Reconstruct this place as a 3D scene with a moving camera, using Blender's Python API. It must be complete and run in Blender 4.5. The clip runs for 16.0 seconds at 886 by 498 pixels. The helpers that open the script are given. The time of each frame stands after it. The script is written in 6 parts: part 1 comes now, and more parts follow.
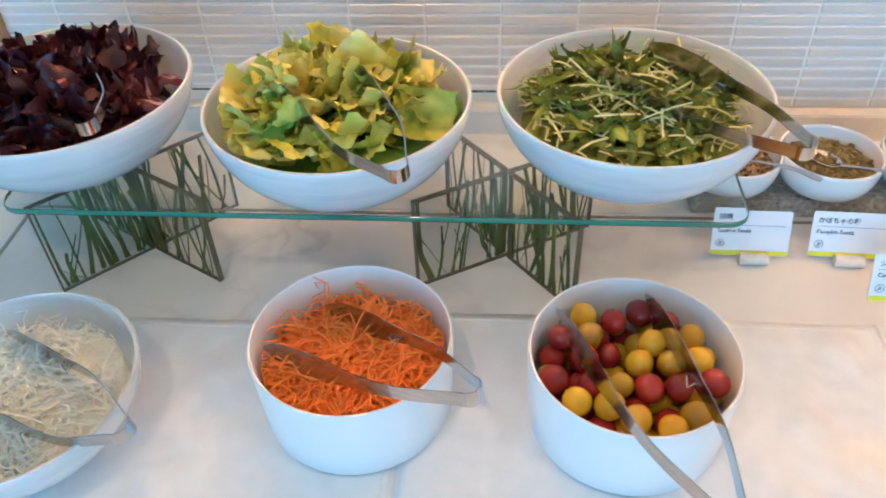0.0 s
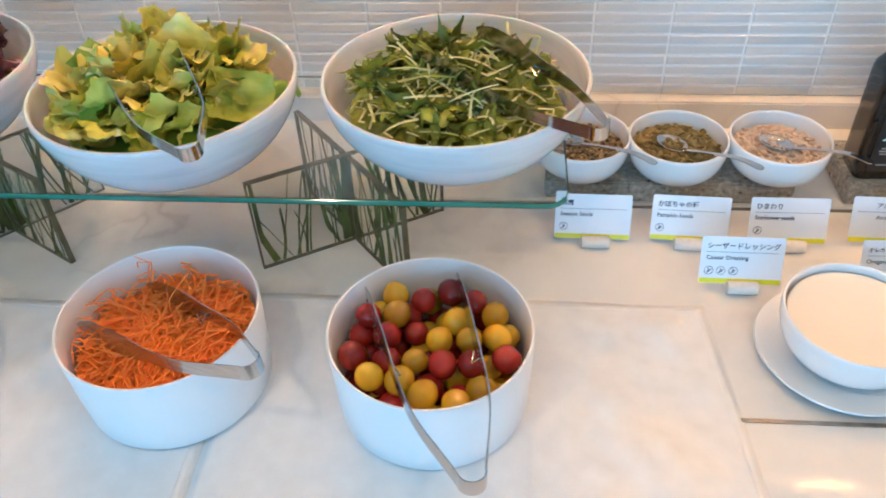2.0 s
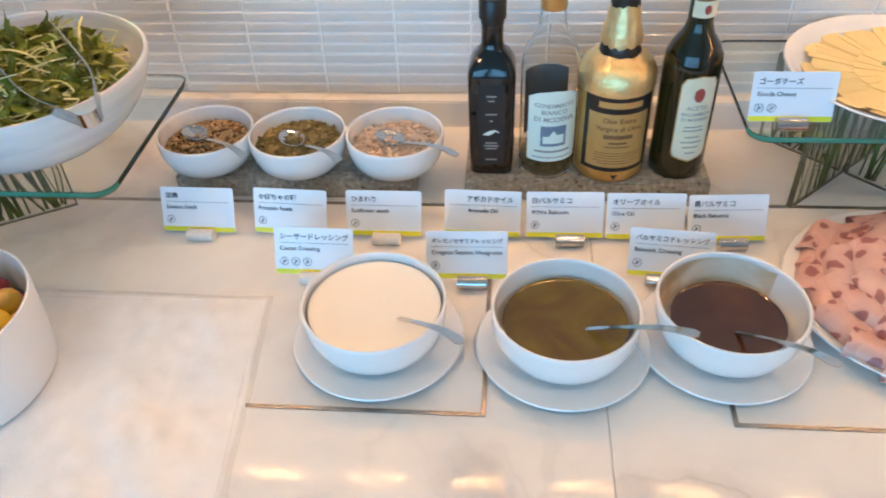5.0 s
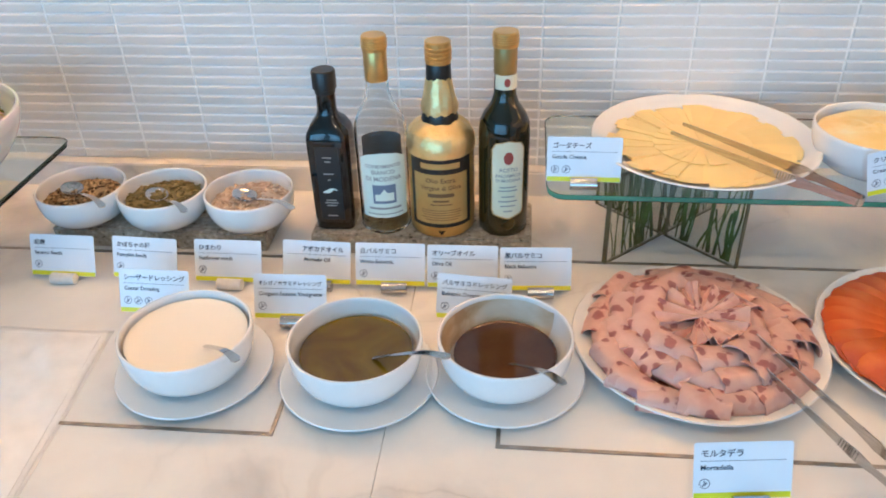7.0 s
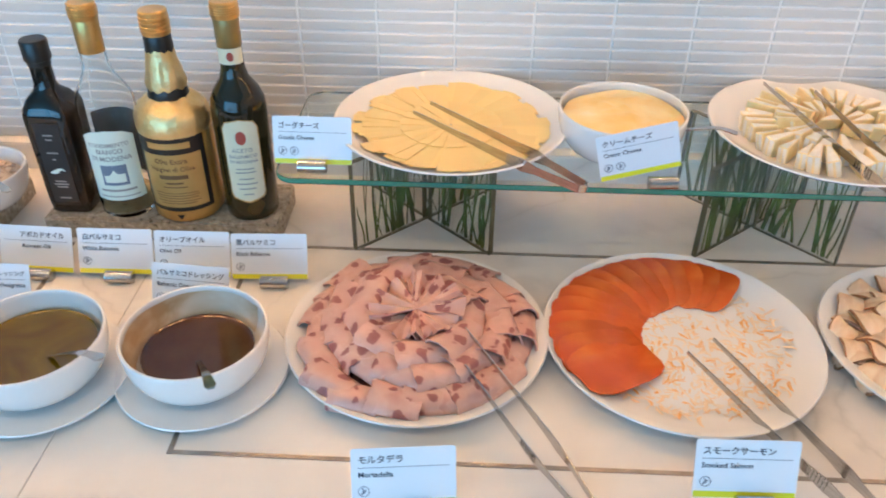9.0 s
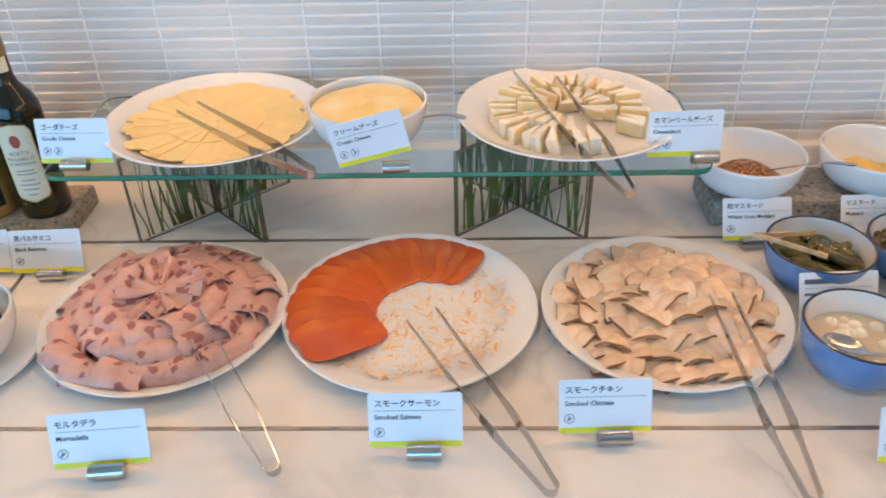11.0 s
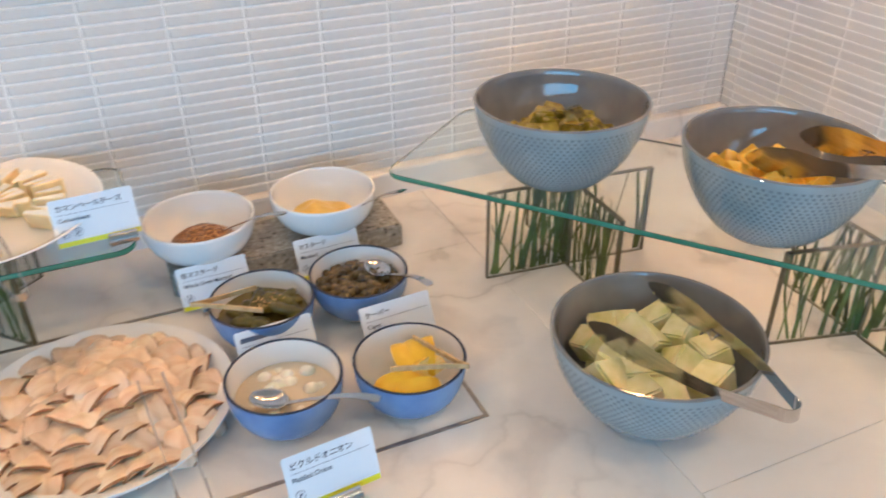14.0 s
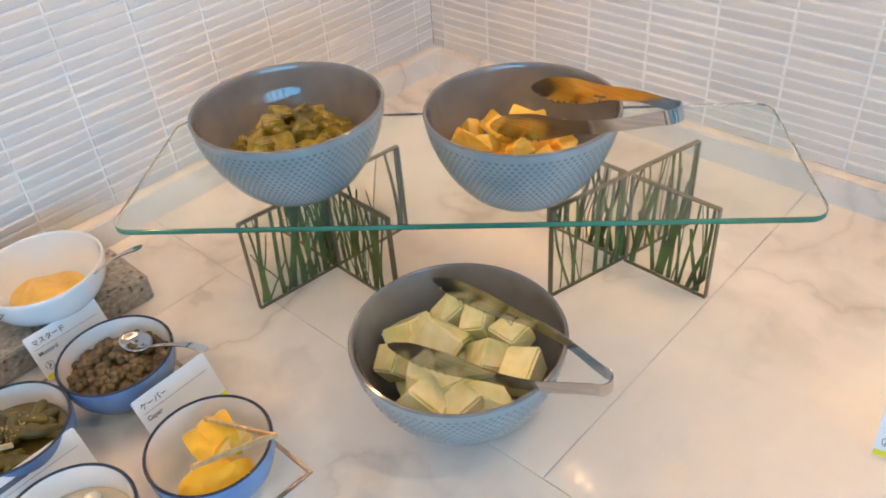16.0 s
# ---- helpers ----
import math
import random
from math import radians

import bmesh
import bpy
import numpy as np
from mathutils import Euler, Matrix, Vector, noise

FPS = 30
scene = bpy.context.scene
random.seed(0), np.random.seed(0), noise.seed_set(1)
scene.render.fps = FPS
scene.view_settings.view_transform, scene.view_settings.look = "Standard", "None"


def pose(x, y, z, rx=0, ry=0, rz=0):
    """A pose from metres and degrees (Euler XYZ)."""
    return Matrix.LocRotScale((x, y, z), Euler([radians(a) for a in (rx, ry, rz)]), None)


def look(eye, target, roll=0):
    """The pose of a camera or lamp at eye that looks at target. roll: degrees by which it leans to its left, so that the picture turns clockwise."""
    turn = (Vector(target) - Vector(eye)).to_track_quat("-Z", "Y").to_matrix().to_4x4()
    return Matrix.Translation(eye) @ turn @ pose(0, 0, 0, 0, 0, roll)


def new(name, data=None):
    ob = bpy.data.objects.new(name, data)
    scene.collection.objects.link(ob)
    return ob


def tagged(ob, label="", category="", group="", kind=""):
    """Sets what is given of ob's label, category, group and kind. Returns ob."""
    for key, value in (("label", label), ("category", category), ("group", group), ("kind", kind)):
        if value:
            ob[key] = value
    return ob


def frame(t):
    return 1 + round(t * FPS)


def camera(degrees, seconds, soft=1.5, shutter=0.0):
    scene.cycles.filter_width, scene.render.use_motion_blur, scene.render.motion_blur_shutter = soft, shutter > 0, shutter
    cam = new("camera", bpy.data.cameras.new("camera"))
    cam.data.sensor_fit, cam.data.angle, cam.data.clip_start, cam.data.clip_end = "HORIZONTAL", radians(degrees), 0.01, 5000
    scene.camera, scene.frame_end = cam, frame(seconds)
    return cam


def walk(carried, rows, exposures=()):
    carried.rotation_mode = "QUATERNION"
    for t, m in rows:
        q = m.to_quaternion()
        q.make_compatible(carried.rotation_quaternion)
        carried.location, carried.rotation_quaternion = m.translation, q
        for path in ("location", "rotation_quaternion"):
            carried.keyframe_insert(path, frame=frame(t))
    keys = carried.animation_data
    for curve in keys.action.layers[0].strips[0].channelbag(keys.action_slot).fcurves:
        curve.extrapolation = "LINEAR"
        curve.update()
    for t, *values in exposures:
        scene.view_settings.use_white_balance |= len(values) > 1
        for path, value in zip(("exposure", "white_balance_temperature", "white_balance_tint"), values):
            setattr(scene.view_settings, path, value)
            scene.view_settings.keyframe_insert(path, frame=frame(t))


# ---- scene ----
cam = camera(58.1, 16.0, soft=1.8, shutter=0.3)
PATH = [
    (0, (0.041, -0.48, 1.557), (-0.105, 1.02, 0.241), -2.4),
    (0.5, (0.092, -0.487, 1.562), (-0.022, 0.996, 0.225), -1.7),
    (1, (0.162, -0.502, 1.551), (0.027, 0.991, 0.227), -2.0),
    (1.5, (0.209, -0.499, 1.552), (0.047, 0.991, 0.228), -2.7),
    (2, (0.232, -0.488, 1.546), (0.079, 1.007, 0.226), -2.5),
    (2.5, (0.322, -0.491, 1.548), (0.149, 0.995, 0.22), -3.0),
    (3, (0.414, -0.502, 1.545), (0.19, 0.988, 0.23), -4.3),
    (3.5, (0.477, -0.475, 1.547), (0.259, 1.012, 0.228), -4.1),
    (4, (0.527, -0.459, 1.53), (0.323, 1.051, 0.235), -3.6),
    (4.5, (0.609, -0.46, 1.528), (0.438, 1.049, 0.226), -2.9),
    (5, (0.718, -0.479, 1.514), (0.555, 1.043, 0.227), -2.6),
    (5.2, (0.749, -0.483, 1.517), (0.586, 1.036, 0.226), -2.5),
    (7.3, (0.979, -0.573, 1.511), (0.787, 1.101, 0.434), -1.8),
    (7.5, (0.998, -0.57, 1.511), (0.81, 1.1, 0.426), -1.8),
    (8, (1.051, -0.55, 1.503), (0.91, 1.108, 0.394), -0.9),
    (8.5, (1.139, -0.514, 1.498), (1.043, 1.135, 0.37), 0.1),
    (9, (1.211, -0.491, 1.494), (1.145, 1.142, 0.341), 0.6),
    (9.2, (1.236, -0.491, 1.494), (1.18, 1.133, 0.328), 0.8),
    (11.3, (1.551, -0.56, 1.506), (1.493, 1.098, 0.388), -1.7),
    (11.5, (1.575, -0.559, 1.503), (1.518, 1.108, 0.398), -1.6),
    (12, (1.64, -0.572, 1.513), (1.627, 1.088, 0.399), -1.5),
    (12.5, (1.713, -0.607, 1.512), (1.784, 1.05, 0.394), -0.3),
    (13, (1.757, -0.638, 1.507), (1.922, 1.028, 0.413), -0.2),
    (13.5, (1.781, -0.632, 1.508), (2.189, 1.02, 0.457), 0.0),
    (14, (1.82, -0.569, 1.509), (2.506, 0.991, 0.462), -0.6),
    (14.5, (1.85, -0.519, 1.529), (2.78, 0.873, 0.435), -1.6),
    (15, (1.863, -0.48, 1.561), (2.913, 0.742, 0.376), -2.9),
    (15.5, (1.865, -0.458, 1.565), (2.94, 0.708, 0.346), -4.3),
    (16, (1.873, -0.464, 1.555), (2.989, 0.664, 0.337), -4.9),
]
walk(cam, [(t, look(eye, target, roll)) for t, eye, target, roll in PATH], [(0, -0.20, 5900, 15), (3, -0.30, 5900, 14), (5, -0.32, 5850, 14), (9, -0.31, 5850, 14), (12.5, -0.38, 5700, 13), (14.5, -0.23, 5750, 12), (16, -0.20, 5680, 11)])

# ---- world and light ----
world = bpy.data.worlds.new("world")
scene.world = world
world.use_nodes = True
_sky = world.node_tree.nodes.new("ShaderNodeTexSky")
_sky.sky_type, _sky.sun_disc, _sky.sun_elevation, _sky.sun_rotation = "NISHITA", False, radians(38), radians(200)
world.node_tree.links.new(_sky.outputs[0], world.node_tree.nodes["Background"].inputs[0])
world.node_tree.nodes["Background"].inputs[1].default_value = 0.1


def area_lamp(name, eye, target, size, power, colour, size_y=None):
    data = bpy.data.lights.new(name, "AREA")
    data.energy, data.color, data.size = power, colour, size
    if size_y:
        data.shape, data.size_y = "RECTANGLE", size_y
    ob = new(name, data)
    ob.matrix_world = look(eye, target)
    return tagged(ob, kind="structure")


WARM, COOL = (1.0, 0.76, 0.46), (0.19, 0.63, 1.0)
for _x, _p in ((-0.30, 6.6), (1.05, 4.9), (2.40, 4.0)):
    area_lamp("downlight", (_x, -0.73, 2.64), (_x + 0.12, 0.0, 0.9), 0.09, _p, WARM)
area_lamp("window_daylight", (-0.5, -4.05, 1.55), (0.6, 0.0, 1.0), 4.6, 182, COOL, 2.0)

# ---- materials ----


def material(name, colour, rough=0.5, metal=0.0, spec=0.5, coat=0.0, sss=0.0):
    m = bpy.data.materials.new(name)
    m.use_nodes = True
    b = m.node_tree.nodes["Principled BSDF"]
    b.inputs["Base Color"].default_value = (*colour, 1)
    b.inputs["Roughness"].default_value = rough
    b.inputs["Metallic"].default_value = metal
    b.inputs["Specular IOR Level"].default_value = spec
    b.inputs["Coat Weight"].default_value = coat
    if sss:
        b.inputs["Subsurface Weight"].default_value = sss
        b.inputs["Subsurface Radius"].default_value = (0.01, 0.005, 0.003)
    return m


def ramp_of(nodes, stops):
    r = nodes.new("ShaderNodeValToRGB")
    while len(r.color_ramp.elements) > 1:
        r.color_ramp.elements.remove(r.color_ramp.elements[-1])
    for i, (p, c) in enumerate(stops):
        e = r.color_ramp.elements[0] if i == 0 else r.color_ramp.elements.new(p)
        e.position, e.color = p, (*c, 1)
    return r


def noisy(m, stops, scale=20, detail=6, bump=0.0, bump_scale=None, distortion=0.0, stretch=(1, 1, 1), per_object=0.0):
    """Colour from a noise ramp, with fine relief and a slight difference from piece to piece."""
    n, l = m.node_tree.nodes, m.node_tree.links
    b = n["Principled BSDF"]
    tc, mp, nz = n.new("ShaderNodeTexCoord"), n.new("ShaderNodeMapping"), n.new("ShaderNodeTexNoise")
    mp.inputs["Scale"].default_value = stretch
    nz.inputs["Scale"].default_value, nz.inputs["Detail"].default_value, nz.inputs["Distortion"].default_value = scale, detail, distortion
    l.new(tc.outputs["Object"], mp.inputs["Vector"])
    l.new(mp.outputs[0], nz.inputs["Vector"])
    r = ramp_of(n, stops)
    l.new(nz.outputs["Fac"], r.inputs[0])
    out = r.outputs[0]
    if per_object:
        oi, hs, mr = n.new("ShaderNodeObjectInfo"), n.new("ShaderNodeHueSaturation"), n.new("ShaderNodeMapRange")
        l.new(oi.outputs["Random"], mr.inputs[0])
        mr.inputs[3].default_value, mr.inputs[4].default_value = 1 - per_object, 1 + per_object
        l.new(mr.outputs[0], hs.inputs["Value"])
        l.new(out, hs.inputs["Color"])
        out = hs.outputs[0]
    l.new(out, b.inputs["Base Color"])
    if bump:
        nb, bp = n.new("ShaderNodeTexNoise"), n.new("ShaderNodeBump")
        nb.inputs["Scale"].default_value = bump_scale or scale * 4
        nb.inputs["Detail"].default_value = 4
        bp.inputs["Strength"].default_value, bp.inputs["Distance"].default_value = bump, 0.002
        l.new(mp.outputs[0], nb.inputs["Vector"])
        l.new(nb.outputs["Fac"], bp.inputs["Height"])
        l.new(bp.outputs[0], b.inputs["Normal"])
    return m


def marble_material():
    m = material("marble", (0.8, 0.78, 0.75), 0.06, spec=0.07)
    n, l = m.node_tree.nodes, m.node_tree.links
    b = n["Principled BSDF"]
    tc, warp, mixv = n.new("ShaderNodeTexCoord"), n.new("ShaderNodeTexNoise"), n.new("ShaderNodeVectorMath")
    warp.inputs["Scale"].default_value, warp.inputs["Detail"].default_value = 3.0, 8
    mixv.operation = "MULTIPLY_ADD"
    mixv.inputs[1].default_value = (0.45, 0.45, 0.45)
    l.new(tc.outputs["Object"], warp.inputs["Vector"])
    l.new(warp.outputs["Color"], mixv.inputs[0])
    l.new(tc.outputs["Object"], mixv.inputs[2])
    vein = n.new("ShaderNodeTexNoise")
    vein.inputs["Scale"].default_value, vein.inputs["Detail"].default_value = 2.6, 3
    l.new(mixv.outputs[0], vein.inputs["Vector"])
    lines = ramp_of(n, [(0.44, (1, 1, 1)), (0.490, (0.90, 0.89, 0.88)), (0.5, (0.73, 0.72, 0.71)), (0.510, (0.90, 0.89, 0.88)), (0.56, (1, 1, 1))])
    l.new(vein.outputs["Fac"], lines.inputs[0])
    cloud = n.new("ShaderNodeTexNoise")
    cloud.inputs["Scale"].default_value, cloud.inputs["Detail"].default_value = 5.0, 7
    l.new(mixv.outputs[0], cloud.inputs["Vector"])
    base = ramp_of(n, [(0.28, (0.54, 0.53, 0.52)), (0.46, (0.75, 0.73, 0.70)), (0.7, (0.83, 0.81, 0.77))])
    l.new(cloud.outputs["Fac"], base.inputs[0])
    # veins show in some places only
    where = n.new("ShaderNodeTexNoise")
    where.inputs["Scale"].default_value = 2.2
    l.new(tc.outputs["Object"], where.inputs["Vector"])
    gate = ramp_of(n, [(0.42, (0, 0, 0)), (0.60, (1, 1, 1))])
    l.new(where.outputs["Fac"], gate.inputs[0])
    mx = n.new("ShaderNodeMix")
    mx.data_type, mx.blend_type = "RGBA", "MULTIPLY"
    l.new(gate.outputs[0], mx.inputs[0])
    l.new(base.outputs[0], mx.inputs[6])
    l.new(lines.outputs[0], mx.inputs[7])
    l.new(mx.outputs[2], b.inputs["Base Color"])
    return m


def glass_material(name, colour, rough=0.0, ior=1.45, mix=0.0):
    m = bpy.data.materials.new(name)
    m.use_nodes = True
    b = m.node_tree.nodes["Principled BSDF"]
    b.inputs["Base Color"].default_value = (*colour, 1)
    b.inputs["Transmission Weight"].default_value = 1 - mix
    b.inputs["Roughness"].default_value, b.inputs["IOR"].default_value = rough, ior
    return m


def swirl_glass():
    """Milky blown glass with faint swirls."""
    m = material("milky_glass", (0.82, 0.83, 0.84), 0.07, sss=0.45)
    n, l = m.node_tree.nodes, m.node_tree.links
    b = n["Principled BSDF"]
    tc, mp, nz = n.new("ShaderNodeTexCoord"), n.new("ShaderNodeMapping"), n.new("ShaderNodeTexNoise")
    mp.inputs["Scale"].default_value = (7, 7, 60)
    mp.inputs["Rotation"].default_value = (0.12, 0.1, 0)
    nz.inputs["Scale"].default_value, nz.inputs["Detail"].default_value, nz.inputs["Distortion"].default_value = 1.0, 5, 0.7
    l.new(tc.outputs["Object"], mp.inputs[0])
    l.new(mp.outputs[0], nz.inputs["Vector"])
    r = ramp_of(n, [(0.3, (0.66, 0.68, 0.70)), (0.52, (0.78, 0.79, 0.80)), (0.72, (0.85, 0.86, 0.86))])
    l.new(nz.outputs["Fac"], r.inputs[0])
    l.new(r.outputs[0], b.inputs["Base Color"])
    b.inputs["Transmission Weight"].default_value = 0.12
    return m


MARBLE = marble_material()
TILE = noisy(material("glazed_tile", (0.8, 0.79, 0.77), 0.28), [(0.3, (0.60, 0.59, 0.57)), (0.7, (0.68, 0.67, 0.65))], 3, 3, per_object=0.06, bump=0.12, bump_scale=30)
GROUT = noisy(material("grout", (0.8, 0.78, 0.74), 0.85), [(0.3, (0.82, 0.80, 0.77)), (0.7, (0.9, 0.89, 0.87))], 60, bump=0.2)
PLASTER = noisy(material("plaster", (0.72, 0.7, 0.66), 0.8), [(0.3, (0.66, 0.64, 0.60)), (0.7, (0.74, 0.72, 0.68))], 8, bump=0.1)
WOOD = noisy(material("oak_wood", (0.4, 0.26, 0.15), 0.45), [(0.3, (0.28, 0.17, 0.09)), (0.7, (0.45, 0.3, 0.17))], 6, stretch=(12, 12, 1), bump=0.1)
CHINA = noisy(material("white_china", (0.8, 0.8, 0.79), 0.10, coat=0.3), [(0.3, (0.79, 0.79, 0.78)), (0.7, (0.82, 0.82, 0.81))], 9)
SATIN = noisy(material("satin_white_melamine", (0.82, 0.82, 0.82), 0.32), [(0.3, (0.80, 0.80, 0.80)), (0.7, (0.83, 0.83, 0.83))], 12, bump=0.04)
MILKY = swirl_glass()
GLASS = glass_material("clear_glass", (0.91, 0.96, 0.93))
GLASS_EDGE = noisy(material("green_glass_edge", (0.05, 0.22, 0.15), 0.10, spec=0.6), [(0.3, (0.035, 0.17, 0.115)), (0.7, (0.07, 0.28, 0.20))], 9, stretch=(1, 1, 8))
GLASS_RIM = material("dark_glass_rim", (0.04, 0.07, 0.045), 0.15)
RESIN = glass_material("clear_resin", (0.93, 0.92, 0.87), 0.02, 1.1)
REED = noisy(material("reed", (0.06, 0.12, 0.03), 0.55), [(0.3, (0.050, 0.046, 0.016)), (0.5, (0.085, 0.105, 0.022)), (0.66, (0.125, 0.16, 0.034)), (0.8, (0.19, 0.14, 0.06))], 25)
RESIN_EDGE = noisy(material("resin_edge", (0.15, 0.14, 0.09), 0.3), [(0.3, (0.07, 0.06, 0.03)), (0.7, (0.14, 0.12, 0.06))], 40)
STONE = noisy(material("grey_stone", (0.36, 0.33, 0.29), 0.75), [(0.31, (0.08, 0.065, 0.045)), (0.37, (0.32, 0.29, 0.235)), (0.56, (0.40, 0.37, 0.31)), (0.68, (0.54, 0.51, 0.44))], 150, 3, bump=0.9, bump_scale=170)
STEEL = noisy(material("brushed_steel", (0.52, 0.51, 0.50), 0.20, 1.0), [(0.3, (0.44, 0.43, 0.42)), (0.7, (0.60, 0.59, 0.58))], 30, stretch=(1, 1, 14))
CHROME = noisy(material("polished_steel", (0.6, 0.59, 0.58), 0.12, 1.0), [(0.3, (0.50, 0.49, 0.48)), (0.7, (0.62, 0.61, 0.60))], 25)
TRIM = noisy(material("steel_trim", (0.36, 0.33, 0.29), 0.35, 0.8), [(0.3, (0.25, 0.22, 0.19)), (0.7, (0.42, 0.38, 0.33))], 50)
CLOTH = noisy(material("white_linen", (0.84, 0.83, 0.82), 0.9), [(0.3, (0.80, 0.79, 0.78)), (0.7, (0.86, 0.85, 0.84))], 40, bump=0.25, bump_scale=900)
CARD = noisy(material("white_card", (0.82, 0.84, 0.86), 0.35), [(0.3, (0.78, 0.83, 0.90)), (0.7, (0.81, 0.86, 0.92))], 20)
YELLOW = material("yellow_band", (0.78, 0.75, 0.02), 0.4)
WINDOW_METAL = noisy(material("window_metal", (0.06, 0.06, 0.06), 0.4, 0.6), [(0.3, (0.05, 0.05, 0.05)), (0.7, (0.08, 0.08, 0.08))], 20)
INK = material("dark_ink", (0.03, 0.04, 0.07), 0.5)
INK_BLUE = material("grey_ink", (0.10, 0.13, 0.20), 0.5)

# ---- mesh helpers ----


def mesh_of(name, bm, mat, smooth=True, sharp=40):
    me = bpy.data.meshes.new(name)
    bm.to_mesh(me)
    bm.free()
    for m in (mat if isinstance(mat, (list, tuple)) else [mat]):
        me.materials.append(m)
    if smooth:
        me.shade_smooth()
        me.set_sharp_from_angle(angle=radians(sharp))
    return me


def part(name, bm, mat, parent=None, label="", smooth=True, at=None):
    ob = new(name, mesh_of(name, bm, mat, smooth))
    ob.parent = parent
    if at is not None:
        ob.matrix_basis = at
    return tagged(ob, label)


def share(name, mesh, parent=None, at=None, label=""):
    ob = new(name, mesh)
    ob.parent = parent
    if at is not None:
        ob.matrix_basis = at
    return tagged(ob, label)


def thing(name, m, label, category, group="", kind=""):
    ob = new(name)
    ob.matrix_basis = m
    ob.empty_display_size = 0.05
    return tagged(ob, label, category, group, kind)


def box(x0, x1, y0, y1, z0, z1, bevel=0.0, bm=None, seg=2):
    own = bmesh.new()
    bmesh.ops.create_cube(own, size=1, matrix=Matrix.Translation(((x0 + x1) / 2, (y0 + y1) / 2, (z0 + z1) / 2)) @ Matrix.Diagonal((x1 - x0, y1 - y0, z1 - z0, 1)))
    if bevel:
        bmesh.ops.bevel(own, geom=list(own.edges), offset=bevel, segments=seg, affect="EDGES")
    if bm is None:
        return own
    tmp = bpy.data.meshes.new("tmp")
    own.to_mesh(tmp)
    own.free()
    bm.from_mesh(tmp)
    bpy.data.meshes.remove(tmp)
    return bm


def lathe(profile, seg=64, wobble=0.0, closed=False):
    """A turned shape from (radius, height) pairs."""
    bm, rings = bmesh.new(), []
    for i, (r, z) in enumerate(profile):
        if r < 1e-5:
            rings.append([bm.verts.new((0, 0, z))])
        else:
            rings.append([bm.verts.new((r * math.cos(2 * math.pi * k / seg) * (1 + wobble * math.sin(2 * 2 * math.pi * k / seg)), r * math.sin(2 * math.pi * k / seg), z)) for k in range(seg)])
    for a, b in zip(rings, rings[1:]):
        for k in range(seg):
            j = (k + 1) % seg
            if len(a) == 1 and len(b) == 1:
                break
            if len(a) == 1:
                bm.faces.new((a[0], b[j], b[k]))
            elif len(b) == 1:
                bm.faces.new((a[k], a[j], b[0]))
            else:
                bm.faces.new((a[k], a[j], b[j], b[k]))
    bmesh.ops.recalc_face_normals(bm, faces=bm.faces)
    return bm


def bowl_profile(r, h, base, thick=0.004, power=2.2, foot=0.003):
    """A round bowl: outside from the foot up, over the lip, and down the inside."""
    pts = [(0, 0.002), (base - 0.004, 0.002), (base - 0.003, 0), (base, 0)]
    out = []
    for i in range(15):
        u = i / 14
        out.append((base + (r - base) * (1 - (1 - u) ** power) ** (1 / power * 1.05), foot + (h - foot) * u))
    pts += out
    pts += [(r - thick * 0.25, h + thick * 0.35), (r - thick * 0.75, h + thick * 0.35)]
    inner = [(max(0.0, rr - thick), max(z, foot + thick)) for rr, z in reversed(out)]
    pts += inner + [(0, foot + thick)]
    return pts


def tube(points, radius, sides=8, flat=1.0, bm=None, cap=True):
    """A rod along points; radius may be a list; flat squeezes it across."""
    bm = bm or bmesh.new()
    pts = [Vector(p) for p in points]
    rad = radius if isinstance(radius, (list, tuple)) else [radius] * len(pts)
    rings, ref = [], Vector((0, 0, 1))
    for i, p in enumerate(pts):
        d = (pts[min(i + 1, len(pts) - 1)] - pts[max(i - 1, 0)]).normalized()
        if abs(d.dot(ref)) > 0.95:
            ref = Vector((0, 1, 0))
        s = d.cross(ref).normalized()
        u = s.cross(d)
        rings.append([bm.verts.new(p + rad[i] * (math.cos(a) * s + flat * math.sin(a) * u)) for a in (2 * math.pi * k / sides for k in range(sides))])
    for a, b in zip(rings, rings[1:]):
        for k in range(sides):
            bm.faces.new((a[k], a[(k + 1) % sides], b[(k + 1) % sides], b[k]))
    if cap:
        bm.faces.new(rings[0][::-1])
        bm.faces.new(rings[-1])
    return bm


def smooth_path(points, n=6):
    """Points of a soft curve through the given ones."""
    p = [Vector(q) for q in points]
    p = [2 * p[0] - p[1]] + p + [2 * p[-1] - p[-2]]
    out = []
    for i in range(1, len(p) - 2):
        for k in range(n):
            t = k / n
            a, b, c, d = p[i - 1], p[i], p[i + 1], p[i + 2]
            out.append(0.5 * ((2 * b) + (c - a) * t + (2 * a - 5 * b + 4 * c - d) * t * t + (3 * b - a - 3 * c + d) * t ** 3))
    return out + [p[-2]]

# ---- the room ----
TOP, WALL_Y, WALL_X = 0.9, 0.545, 2.894
WEST, SOUTH, TILED_FROM = -0.9, -4.2, -0.675
PITCH, ROW, TILE_X0, TILE_Z0 = 0.1044, 0.0156, 0.347, 0.9435

